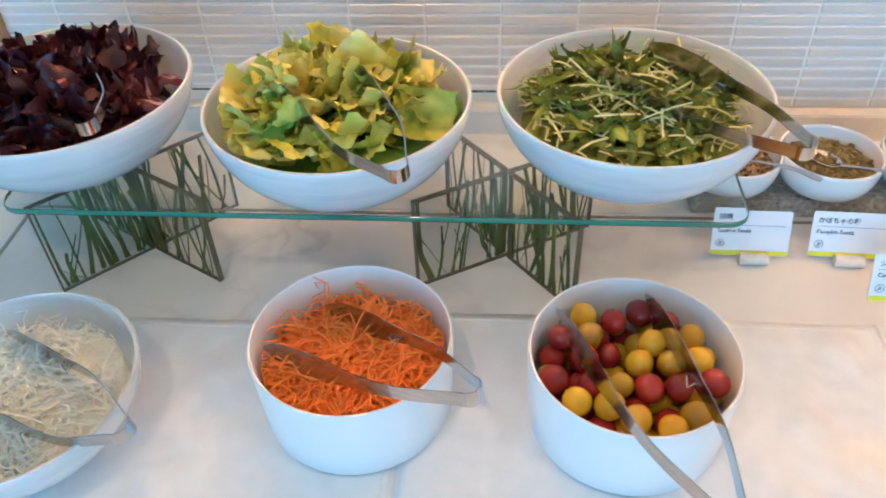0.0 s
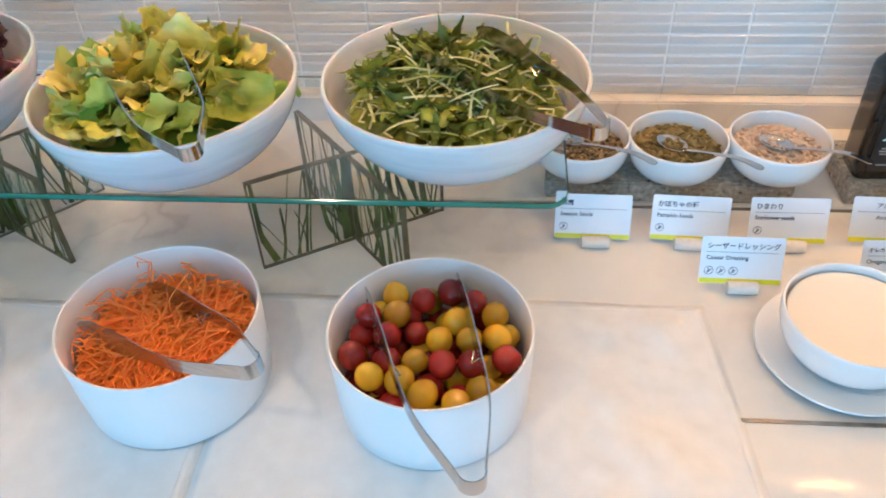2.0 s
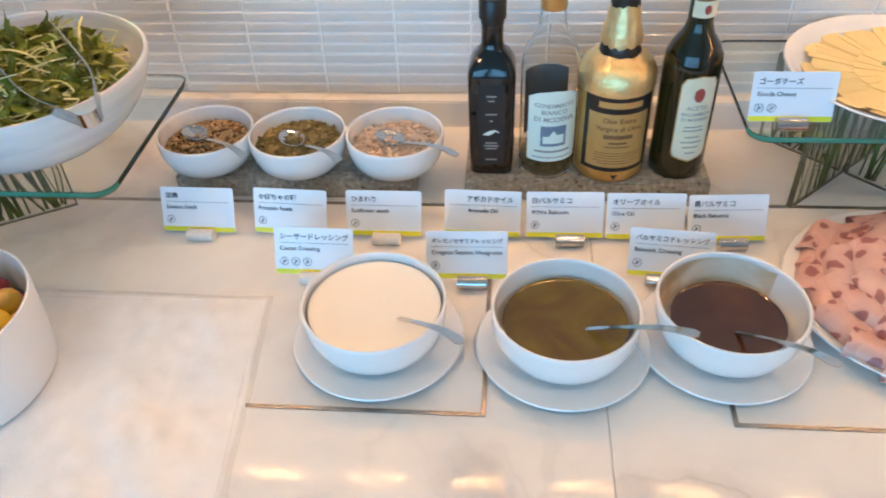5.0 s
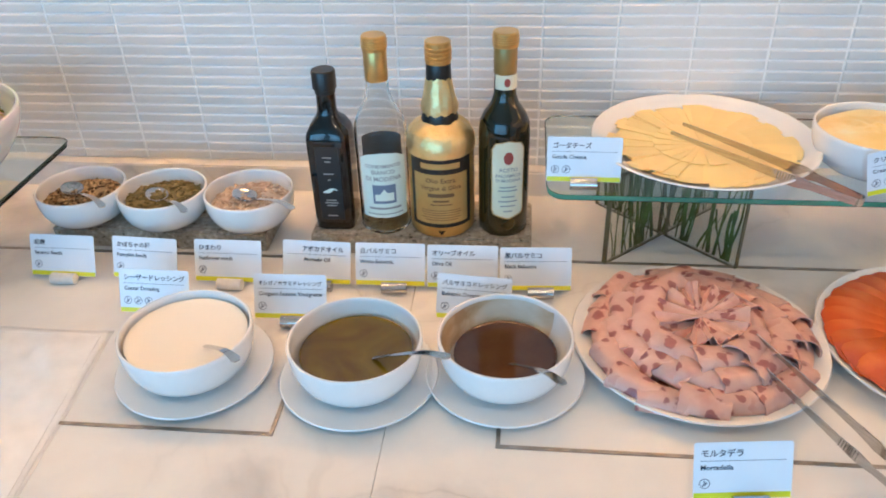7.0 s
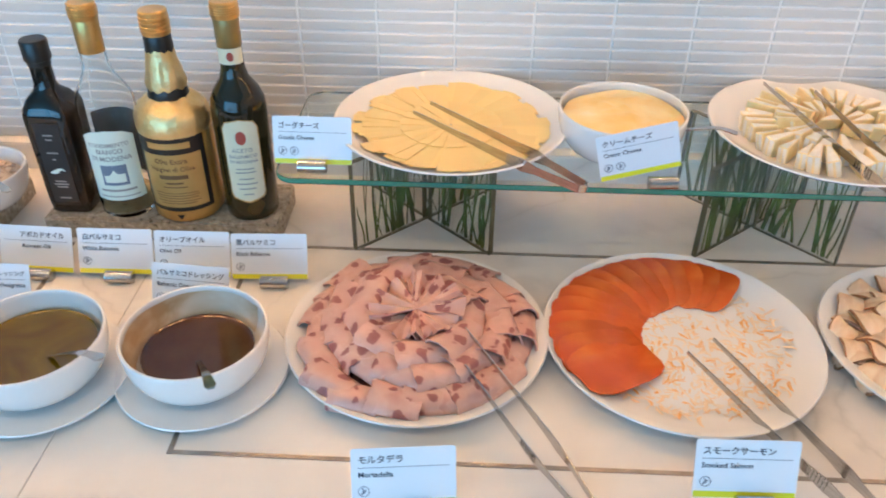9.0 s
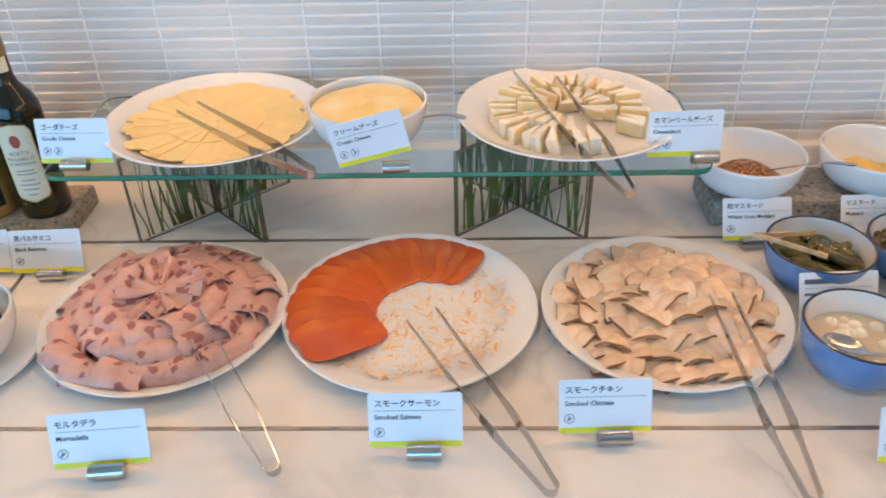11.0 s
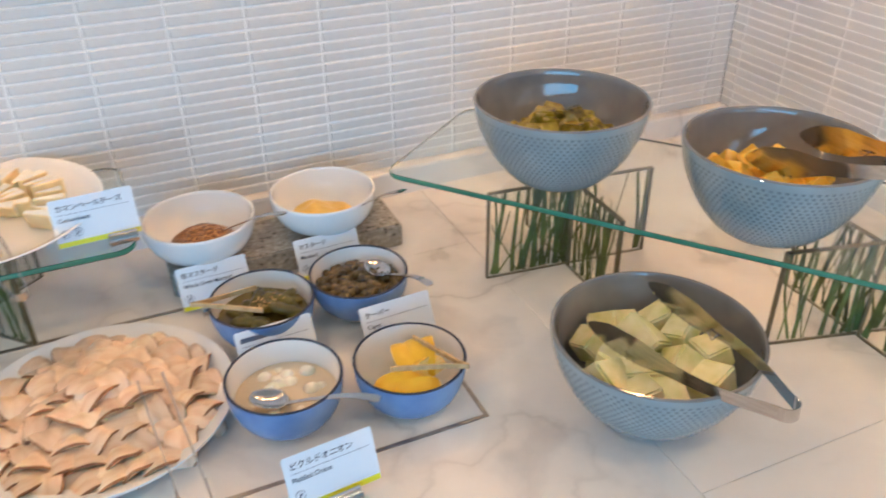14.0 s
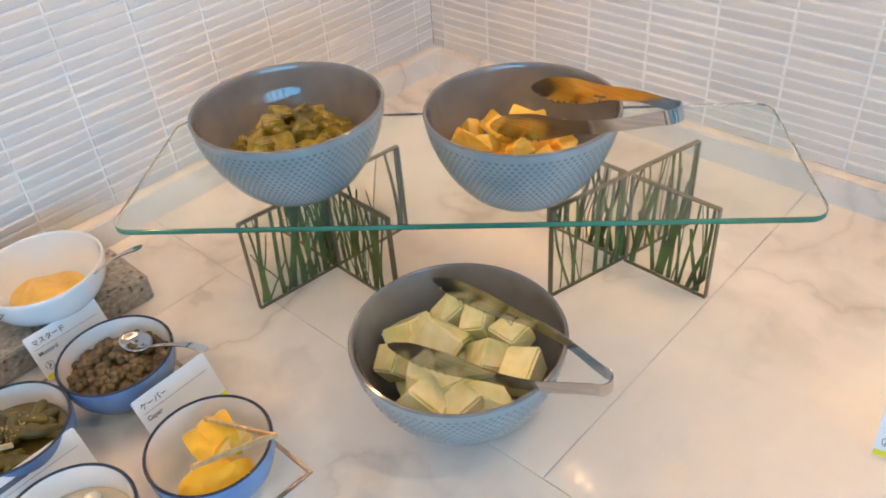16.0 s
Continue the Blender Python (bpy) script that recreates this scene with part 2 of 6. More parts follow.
room_floor = part("floor", box(-3.2, WALL_X + 0.2, SOUTH, WALL_Y + 0.2, -0.1, 0), WOOD)
tagged(room_floor, "brown oak floor", "floor", kind="structure")
tagged(part("ceiling", box(-3.2, WALL_X + 0.2, SOUTH, WALL_Y + 0.2, 2.7, 2.8), PLASTER), "off-white plaster ceiling", "ceiling", kind="structure")
tagged(part("wall_west", box(-3.3, -3.2, SOUTH, WALL_Y + 0.2, 0, 2.7), PLASTER), "off-white plaster wall", "wall", kind="structure")
# south wall with a wide window opening
for _n, _b in enumerate(((-3.2, -2.45, 0, 2.7), (2.45, 3.2, 0, 2.7), (-2.45, 2.45, 0, 0.5), (-2.45, 2.45, 2.6, 2.7))):
    tagged(part("wall_south", box(_b[0], _b[1], SOUTH - 0.1, SOUTH, _b[2], _b[3]), PLASTER), "off-white plaster wall round the windows", "wall", kind="structure")
window = thing("window_1", pose(0, SOUTH, 0), "wide window with dark metal posts", "window", kind="structure")
for _x in (-2.40, -1.52, -0.88, -0.36, 0.52, 1.16, 1.68, 2.40):
    part("window_post", box(_x - 0.05, _x + 0.05, 0.19, 0.26, 0.0, 2.7, 0.004), WINDOW_METAL, window)
part("window_rail", box(-2.4, 2.4, 0.262, 0.30, 1.02, 1.08, 0.004), WINDOW_METAL, window)
tagged(part("wall_east_far", box(WALL_X + 0.2, WALL_X + 0.3, SOUTH, -1.9, 0, 2.7), PLASTER), "off-white plaster wall", "wall", kind="structure")
wall_north = tagged(part("wall_north", box(TILED_FROM, WALL_X, WALL_Y + 0.0013, WALL_Y + 0.2, TILE_Z0 - 0.001, 2.7), GROUT), "wall clad in slim white glazed tiles", "wall", kind="structure")
wall_east = tagged(part("wall_east", box(WALL_X + 0.0013, WALL_X + 0.2, -1.9, WALL_Y + 0.0013, TILE_Z0 - 0.001, 2.7), GROUT), "wall clad in slim white glazed tiles", "wall", kind="structure")
tagged(part("wall_north_side", box(-3.2, TILED_FROM - 0.05, WALL_Y + 0.0, WALL_Y + 0.2, 0, 2.7), PLASTER), "off-white plaster wall", "wall", kind="structure")
tagged(part("trim", box(TILED_FROM - 0.05, TILED_FROM, WALL_Y - 0.02, WALL_Y + 0.2, TOP + 0.001, 2.7, 0.003), WOOD), "light oak edge of the tiled wall", "trim", kind="structure")
# low marble upstand along the tiled walls
tagged(part("upstand_north", box(TILED_FROM, WALL_X + 0.004, WALL_Y - 0.021, WALL_Y + 0.1, TOP - 0.02, TILE_Z0 - 0.002, 0.002), MARBLE), "low white marble upstand under the tiles", "upstand", kind="structure")
tagged(part("upstand_east", box(WALL_X - 0.021, WALL_X + 0.1, -1.9, WALL_Y - 0.0214, TOP - 0.02, TILE_Z0 - 0.002, 0.002), MARBLE), "low white marble upstand under the tiles", "upstand", kind="structure")
# unseen canopy, added to carry the light strip
tagged(part("canopy", box(WEST, WALL_X - 0.02, 0.24, WALL_Y - 0.012, 1.66, 2.1, 0.004), PLASTER), "unseen white canopy added above the counter to carry the light strip", "canopy", kind="structure")


def led(name, strength):
    m = bpy.data.materials.new(name)
    m.use_nodes = True
    m.node_tree.nodes["Principled BSDF"].inputs["Emission Color"].default_value = (1.0, 0.50, 0.17, 1)
    m.node_tree.nodes["Principled BSDF"].inputs["Emission Strength"].default_value = strength
    return m


# segments over the salads get added strength to warm the wall behind them
LED_BRIGHT, LED = led("bright_led_segment", 380), led("led_segment", 245)
# unseen baffle, added so the strip lights only the lower part of the wall
tagged(part("wall_light_baffle", box(WEST, WALL_X - 0.02, 0.440, 0.446, 1.624, 1.659, 0.001), PLASTER), "unseen thin baffle added to keep strip light off the upper wall", "canopy", kind="structure")
light_strip = thing("light_strip", pose(0, 0.43, 1.659), "row of warm light segments under the canopy", "lamp")
for _k in range(17):
    part("segment", box(-0.62 + 0.205 * _k, -0.62 + 0.205 * _k + 0.115, -0.0027, 0.0027, -0.005, 0.0), LED_BRIGHT if _k < 8 else LED, light_strip)
# unseen east canopy, added to carry the second strip
tagged(part("canopy_east", box(2.60, WALL_X - 0.012, -1.88, 0.236, 1.66, 2.1, 0.004), PLASTER), "unseen white canopy added above the counter to carry the light strip", "canopy", kind="structure")
# same added baffle, shading the upper east wall from its strip
tagged(part("wall_light_baffle_east", box(2.772, 2.778, -1.88, 0.236, 1.624, 1.659, 0.001), PLASTER), "unseen thin baffle added to keep strip light off the upper wall", "canopy", kind="structure")
light_strip = thing("light_strip", pose(2.76, 0, 1.659), "row of warm light segments under the canopy", "lamp")
for _k in range(8):
    part("segment", box(-0.0027, 0.0027, 0.17 - 0.205 * _k - 0.115, 0.17 - 0.205 * _k, -0.005, 0.0), LED, light_strip)

# counter: marble slabs with fine joints on a plain base
counter = thing("counter", pose(0, 0, 0), "buffet counter topped with white marble slabs with grey veins", "counter", kind="structure")
part("base", box(WEST, WALL_X, -0.30, WALL_Y, 0.0, TOP - 0.03), PLASTER, counter)
part("base", box(2.15, WALL_X, -1.8, -0.302, 0.0, TOP - 0.03), PLASTER, counter)
_g = 0.0003
for _x0, _x1, _y0, _y1 in ((WEST, 0.816, -0.34, 0.342), (0.816, 2.262, -0.34, 0.342), (WEST, 2.262, 0.342, WALL_Y), (2.262, WALL_X, -0.181, WALL_Y), (2.262, WALL_X, -1.0, -0.181), (2.1, 2.262, -1.0, -0.341), (2.1, WALL_X, -1.84, -1.0)):
    part("slab", box(_x0 + _g, _x1 - _g, _y0 + _g, _y1 - _g, TOP - 0.03, TOP, 0.0004, seg=1), MARBLE, counter)


def inlay(x0, x1, y0, y1):
    ob = thing("warming_plate", pose(0, 0, TOP), "flush marble warming plate framed by a thin steel line", "warming plate", "plates let into the counter", "structure")
    w = 0.0045
    for a, b, c, d in ((x0, x1, y0, y0 + w), (x0, x1, y1 - w, y1), (x0, x0 + w, y0 + w, y1 - w), (x1 - w, x1, y0 + w, y1 - w)):
        part("frame", box(a, b, c, d, -0.002, 0.0012), TRIM, ob, "thin steel frame")
    return ob


inlay(-0.60, 0.70, 0.0, 0.336)
inlay(0.932, 2.123, 0.0, 0.346)


# ---- vessels ----


def vessel(name, x, y, z, profile, mat, label, category="bowl", group="", seg=72):
    ob = thing(name, pose(x, y, z), label, category, group)
    part("body", lathe(profile, seg), mat, ob)
    return ob


def salad_bowl(x, y, z, r, h, label):
    return vessel("salad_bowl", x, y, z, bowl_profile(r, h, r * 0.36, 0.005, 1.78), MILKY, label, group="milky salad bowls")


def plate_profile(r, h=0.016):
    if h > 0.025:
        return [(0, 0.0015), (r * 0.50, 0.0015), (r * 0.51, 0), (r * 0.54, 0), (r * 0.56, 0.004), (r * 0.80, 0.014), (r * 0.94, h * 0.80), (r, h), (r - 0.001, h + 0.0015), (r - 0.004, h + 0.001), (r * 0.92, h * 0.78 + 0.002), (r * 0.76, 0.0148), (r * 0.6, 0.0118), (0, 0.011)]
    return [(0, 0.0015), (r * 0.60, 0.0015), (r * 0.61, 0), (r * 0.64, 0), (r * 0.66, 0.002), (r * 0.82, 0.007), (r * 0.94, h * 0.75), (r, h), (r - 0.001, h + 0.0015), (r - 0.004, h + 0.001), (r * 0.92, h * 0.72 + 0.003), (r * 0.78, 0.008), (r * 0.6, 0.0055), (0, 0.005)]


def drum_bowl(x, y, label):
    prof = [(0, 0.002), (0.083, 0.002), (0.085, 0), (0.090, 0.001), (0.0935, 0.006), (0.0960, 0.05), (0.0975, 0.096), (0.097, 0.0985), (0.095, 0.0985), (0.094, 0.096), (0.0925, 0.05), (0.089, 0.012), (0.084, 0.007), (0, 0.006)]
    return vessel("drum_bowl", x, y, TOP + 0.003, prof, SATIN, label, group="white drum bowls")


BLUE_OUT = noisy(material("blue_glaze", (0.12, 0.24, 0.48), 0.12), [(0.3, (0.10, 0.20, 0.44)), (0.7, (0.20, 0.34, 0.58))], 20)
RIM_DARK = material("dark_rim_glaze", (0.03, 0.035, 0.06), 0.15)


def grey_glaze(name, dots):
    m = material(name, (0.24, 0.25, 0.26), 0.05, spec=0.7, coat=0.5)
    n, l = m.node_tree.nodes, m.node_tree.links
    b = n["Principled BSDF"]
    nz, tc = n.new("ShaderNodeTexNoise"), n.new("ShaderNodeTexCoord")
    nz.inputs["Scale"].default_value = 25
    l.new(tc.outputs["Object"], nz.inputs["Vector"])
    r = ramp_of(n, [(0.3, (0.165, 0.168, 0.168)), (0.7, (0.21, 0.214, 0.214))]) if not dots else ramp_of(n, [(0.3, (0.235, 0.305, 0.33)), (0.7, (0.29, 0.365, 0.39))])
    l.new(nz.outputs["Fac"], r.inputs[0])
    l.new(r.outputs[0], b.inputs["Base Color"])
    return m


GREY_DOT = noisy(material("dark_dot_glaze", (0.16, 0.2, 0.23), 0.2), [(0.3, (0.145, 0.19, 0.215)), (0.7, (0.19, 0.24, 0.265))], 60)
GREY_IN, GREY_OUT = grey_glaze("grey_glaze", False), grey_glaze("grey_blue_glaze", True)


def fruit_bowl(x, y, z, r, h, label):
    """Grey stoneware bowl with a dimpled outside."""
    ob = thing("fruit_bowl", pose(x, y, z), label, "bowl", "grey fruit bowls")
    base = r * 0.40
    prof = bowl_profile(r, h, base, 0.0045, 1.6, 0.004)
    k = 4 + 15
    part("inside", lathe(prof[k - 1:], 72), GREY_IN, ob, "smooth dark grey glaze inside")
    # dimples: a fine checker pressed into the outer wall
    bm, seg, rows = bmesh.new(), 352, 66
    grid, dips = [], set()
    for i in range(rows + 1):
        u = i / rows
        rr, zz = base + (r - base) * (1 - (1 - u) ** 1.6) ** (1.05 / 1.6), 0.004 + (h - 0.004) * u
        ring = []
        for j in range(seg):
            a = 2 * math.pi * j / seg
            dip = -0.0008 if (2 < i < rows - 3 and i % 3 == 0 and (j + 2 * ((i // 3) % 2)) % 4 == 0) else 0.0
            ring.append(bm.verts.new(((rr + dip) * math.cos(a), (rr + dip) * math.sin(a), zz)))
            if dip:
                dips.add(ring[-1])
        grid.append(ring)
    for a, b in zip(grid, grid[1:]):
        for j in range(seg):
            f = bm.faces.new((a[j], a[(j + 1) % seg], b[(j + 1) % seg], b[j]))
            f.material_index = 1 if any(v in dips for v in f.verts) else 0
    low = [bm.verts.new((base * 0.9 * math.cos(2 * math.pi * j / seg), base * 0.9 * math.sin(2 * math.pi * j / seg), 0)) for j in range(seg)]
    for j in range(seg):
        bm.faces.new((low[j], low[(j + 1) % seg], grid[0][(j + 1) % seg], grid[0][j]))
    bm.faces.new(low[::-1])
    part("outside", bm, [GREY_OUT, GREY_DOT], ob, "blue-grey glaze pressed with small dots")
    return ob


def blue_bowl(x, y, label, r=0.064, h=0.056):
    ob = thing("blue_bowl", pose(x, y, TOP), label, "bowl", "blue rimmed bowls")
    prof = bowl_profile(r, h, r * 0.42, 0.0035, 2.2)
    k = 4 + 15
    part("foot", lathe(prof[:8], 64), CHINA, ob, "pale unglazed foot")
    part("outside", lathe(prof[7:k], 64), BLUE_OUT, ob, "glossy blue glaze outside")
    part("rim", lathe(prof[k - 1:k + 3] + [prof[k - 1]], 64), RIM_DARK, ob, "dark blue rim line")
    part("inside", lathe(prof[k + 2:], 64), CHINA, ob, "cream white glaze inside")
    return ob


# glass shelves on crossed resin stands
SHELF_A, SHELF_B, SHELF_C = 1.030, 1.031, 1.034


def rounded_rect(x0, x1, y0, y1, r, n=6):
    out = []
    for cx, cy, a0 in ((x1 - r, y1 - r, 0), (x0 + r, y1 - r, 90), (x0 + r, y0 + r, 180), (x1 - r, y0 + r, 270)):
        out += [(cx + r * math.cos(radians(a0 + 90 * i / n)), cy + r * math.sin(radians(a0 + 90 * i / n))) for i in range(n + 1)]
    return out


def glass_shelf(m, length, depth, thick=0.0075):
    """A clear shelf with rounded corners; its ground edge looks green."""
    ob = thing("glass_shelf", m, "clear glass shelf with a green edge on crossed resin stands", "shelf", "glass shelves")
    pts = rounded_rect(-length / 2, length / 2, -depth / 2, depth / 2, 0.022)
    bm = bmesh.new()
    up = [bm.verts.new((x, y, 0)) for x, y in pts]
    dn = [bm.verts.new((x, y, -thick)) for x, y in pts]
    bm.faces.new(up)
    bm.faces.new(dn[::-1])
    for i in range(len(pts)):
        j = (i + 1) % len(pts)
        bm.faces.new((up[i], dn[i], dn[j], up[j]))
    bmesh.ops.recalc_face_normals(bm, faces=bm.faces)
    pane = part("pane", bm, GLASS, ob, "clear glass", smooth=False)
    pane.visible_shadow = False
    bm = bmesh.new()
    big = rounded_rect(-length / 2 - 0.0012, length / 2 + 0.0012, -depth / 2 - 0.0012, depth / 2 + 0.0012, 0.0232)
    loops = [[bm.verts.new((x, y, z)) for x, y in q] for q, z in ((pts, -0.0005), (big, -0.0015), (big, -thick + 0.0015), (pts, -thick + 0.0005))]
    for a, b in zip(loops, loops[1:]):
        for i in range(14, 27):
            j = (i + 1) % len(pts)
            bm.faces.new((a[i], b[i], b[j], a[j]))
    bmesh.ops.recalc_face_normals(bm, faces=bm.faces)
    part("edge", bm, GLASS_EDGE, ob, "green polished front edge")
    # the other edges show as a thin dark arris
    loop = [(x, y, -0.0012) for x, y in big[27:] + big[:15]]
    part("arris", tube(loop, 0.0009, 5), GLASS_RIM, ob, "thin dark side edge")
    return ob


def reed_panel(parent, m, length, height, seed, thick=0.0058):
    """A clear resin board with dark edges and pressed reeds inside."""
    rnd = random.Random(seed)
    board = part("board", box(-length / 2, length / 2, -thick / 2, thick / 2, 0.002, height - 0.002), RESIN, parent, "clear resin board with reeds cast in", smooth=False, at=m)
    board.visible_shadow = False
    bm = bmesh.new()
    e, o = 0.0014, 0.0005
    for a in ((-length / 2 - o, -length / 2 + e, 0, height), (length / 2 - e, length / 2 + o, 0, height), (-length / 2 + e, length / 2 - e, 0, e * 0.6), (-length / 2 + e, length / 2 - e, height - e, height)):
        box(a[0], a[1], -thick / 2 - o, thick / 2 + o, a[2], a[3], 0, bm)
    part("edge", bm, RESIN_EDGE, board, "dark polished edge", smooth=False)
    bm = bmesh.new()
    for k in range(int(length * 150)):
        x = rnd.uniform(-length / 2 + 0.008, length / 2 - 0.008)
        lean = rnd.gauss(0, 0.017)
        z0, z1 = (0.004, height - 0.004) if rnd.random() < 0.72 else (0.004, height * rnd.uniform(0.4, 0.8))
        w = rnd.choice((0.0009, 0.0013, 0.0020, 0.0030, 0.0034))
        y = rnd.uniform(-0.0012, 0.0012)
        lim = length / 2 - 0.006
        pts = []
        for i in range(6):
            u = i / 5
            px = max(-lim, min(lim, x + lean * u + 0.004 * math.sin(3 * u + k)))
            pts.append((px, y, z0 + (z1 - z0) * u))
        tube(pts, [w * (1.1 - 0.4 * i / 5) for i in range(6)], 5, 0.4, bm)
    part("reed", bm, REED, board, "dark green pressed reeds")
    return board


def crossed_stand(x, y, a, b, height, seed, half=0.12):
    ob = thing("shelf_stand", pose(x, y, TOP), "crossed clear resin boards with dark green reeds cast inside", "stand", "resin shelf stands")
    reed_panel(ob, pose(0, 0, 0, 0, 0, a), 2 * half, height, seed)
    # the second board is slotted through the first
    for s in (-1, 1):
        d = half / 2 + 0.003
        reed_panel(ob, pose(s * d * math.cos(radians(b)), s * d * math.sin(radians(b)), 0, 0, 0, b), half - 0.006, height, seed + 7 * s + 20)
    return ob


glass_shelf(pose(-0.108, 0.303, SHELF_A), 0.81, 0.262)
glass_shelf(pose(1.398, 0.416, SHELF_B), 0.83, 0.240)
glass_shelf(pose(2.496, 0.120, SHELF_C, 0, 0, -51.2), 0.81, 0.262)
crossed_stand(-0.400, 0.262, 45, -30, SHELF_A - 0.0080 - TOP, 1)
crossed_stand(0.047, 0.262, 30, -50, SHELF_A - 0.0080 - TOP, 2)
crossed_stand(1.152, 0.425, 43, -44, SHELF_B - 0.0080 - TOP, 3)
crossed_stand(1.590, 0.430, 40, -46, SHELF_B - 0.0080 - TOP, 4)
crossed_stand(2.362, 0.232, -6, 88, SHELF_C - 0.0080 - TOP, 5)
crossed_stand(2.600, -0.056, -14, 88, SHELF_C - 0.0080 - TOP, 6)


def stone_block(x0, x1, y0, y1, h, seed):
    ob = thing("stone_block", pose((x0 + x1) / 2, (y0 + y1) / 2, TOP), "rough grey speckled stone slab lying on the counter", "stone slab", "stone slabs")
    bm = box(-(x1 - x0) / 2, (x1 - x0) / 2, -(y1 - y0) / 2, (y1 - y0) / 2, 0, h)
    bmesh.ops.subdivide_edges(bm, edges=[e for e in bm.edges if e.calc_length() > 0.05], cuts=14, use_grid_fill=True)
    for v in bm.verts:
        n = noise.noise(v.co * 38 + Vector((seed * 3.1, 0, 0)))
        if v.co.z > 0.001:
            v.co += Vector((0, 0.0016 * n, 0.0010 * n))
    bmesh.ops.bevel(bm, geom=[e for e in bm.edges if len(e.link_faces) == 2 and e.calc_face_angle(0) > 1.0], offset=0.0022, segments=2, affect="EDGES")
    part("body", bm, STONE, ob)
    return ob


stone_block(0.283, 0.596, 0.345, 0.452, 0.030, 1)
stone_block(0.661, 0.966, 0.347, 0.452, 0.030, 2)
stone_block(1.845, 2.170, 0.373, 0.470, 0.036, 3)

# bowls and plates
SPOT = {}
SPOT["radicchio"] = salad_bowl(-0.453, 0.272, SHELF_A, 0.146, 0.098, "milky white glass bowl of shredded radicchio on a glass shelf")
SPOT["lettuce"] = salad_bowl(-0.135, 0.247, SHELF_A, 0.142, 0.098, "milky white glass bowl of chopped green lettuce on a glass shelf")
SPOT["mizuna"] = salad_bowl(0.176, 0.270, SHELF_A, 0.144, 0.096, "milky white glass bowl of green mizuna leaves on a glass shelf")
SPOT["daikon"] = salad_bowl(-0.418, -0.030, TOP + 0.003, 0.120, 0.082, "milky white glass bowl of shredded white radish on the cloth")
SPOT["carrot"] = drum_bowl(-0.100, 0.028, "white round bowl of shredded carrot on a folded cloth")
SPOT["tomato"] = drum_bowl(0.165, 0.019, "white round bowl of red and yellow cherry tomatoes on cloth")
for _x, _y, _l in ((0.326, 0.376, "sesame"), (0.447, 0.374, "pumpkin"), (0.572, 0.376, "sunflower")):
    SPOT[_l] = vessel("seed_bowl", _x, _y, TOP + 0.0305, bowl_profile(0.062, 0.052, 0.030, 0.0035, 2.4), CHINA, "small white china bowl of %s seeds on a stone slab" % _l, group="seed bowls")
for _k, (_x, _y, _l) in enumerate(((0.585, 0.090, "cream coloured dressing"), (0.776, 0.087, "green-gold oil dressing"), (0.938, 0.103, "brown dressing"))):
    vessel("saucer", _x, _y + 0.004, TOP + 0.0002, plate_profile(0.089, 0.010), CHINA, "flat white china saucer under a dressing bowl", "saucer", "saucers")
    SPOT["dress%d" % _k] = vessel("dressing_bowl", _x, _y, TOP + 0.0058, bowl_profile(0.0735, 0.059, 0.032, 0.0035, 2.4), CHINA, "white china bowl of %s on a saucer" % _l, group="dressing bowls")
for _k, _x, _y, _z, _r, _l in (("mortadella", 1.157, 0.170, TOP + 0.0014, 0.143, "rolled mortadella slices"), ("salmon", 1.445, 0.179, TOP + 0.0014, 0.150, "smoked salmon, half of it taken"), ("chicken", 1.741, 0.175, TOP + 0.0014, 0.143, "smoked chicken slices"), ("gouda", 1.183, 0.404, SHELF_B, 0.144, "thin gouda slices"), ("camembert", 1.646, 0.410, SHELF_B, 0.146, "camembert wedges")):
    SPOT[_k] = vessel("serving_plate", _x, _y, _z, plate_profile(_r, 0.018 if _z < 1 else 0.030), CHINA, "round white china plate of " + _l, "plate", "serving plates")
SPOT["cream"] = vessel("cheese_bowl", 1.387, 0.383, SHELF_B, bowl_profile(0.076, 0.058, 0.036, 0.0035, 2.3), CHINA, "white china bowl of cream cheese on a glass shelf")
for _k, _x, _y, _l in (("grain", 1.896, 0.414, "whole grain mustard"), ("mustard", 2.069, 0.418, "yellow mustard")):
    SPOT[_k] = vessel("mustard_bowl", _x, _y, TOP + 0.0365, bowl_profile(0.074, 0.056, 0.030, 0.0035, 2.2), CHINA, "white china bowl with %s on a stone slab" % _l, group="mustard bowls")
SPOT["pickle"] = blue_bowl(1.937, 0.243, "blue bowl with a dark rim holding green pickles", 0.0635, 0.057)
SPOT["caper"] = blue_bowl(2.063, 0.252, "blue bowl with a dark rim holding capers", 0.063, 0.056)
SPOT["onion"] = blue_bowl(1.925, 0.088, "blue bowl with a dark rim holding pickled onions", 0.0622, 0.061)
SPOT["lemon"] = blue_bowl(2.057, 0.0625, "blue bowl with a dark rim holding lemon wedges", 0.0618, 0.059)
SPOT["kiwi"] = fruit_bowl(2.339, 0.238, SHELF_C, 0.111, 0.112, "grey dotted stoneware bowl of kiwi cubes on a glass shelf")
SPOT["pine"] = fruit_bowl(2.488, 0.018, SHELF_C, 0.108, 0.112, "grey dotted stoneware bowl of pineapple chunks on a glass shelf")
SPOT["melon"] = fruit_bowl(2.283, -0.060, TOP, 0.109, 0.108, "grey dotted stoneware bowl of green melon cubes on the counter")

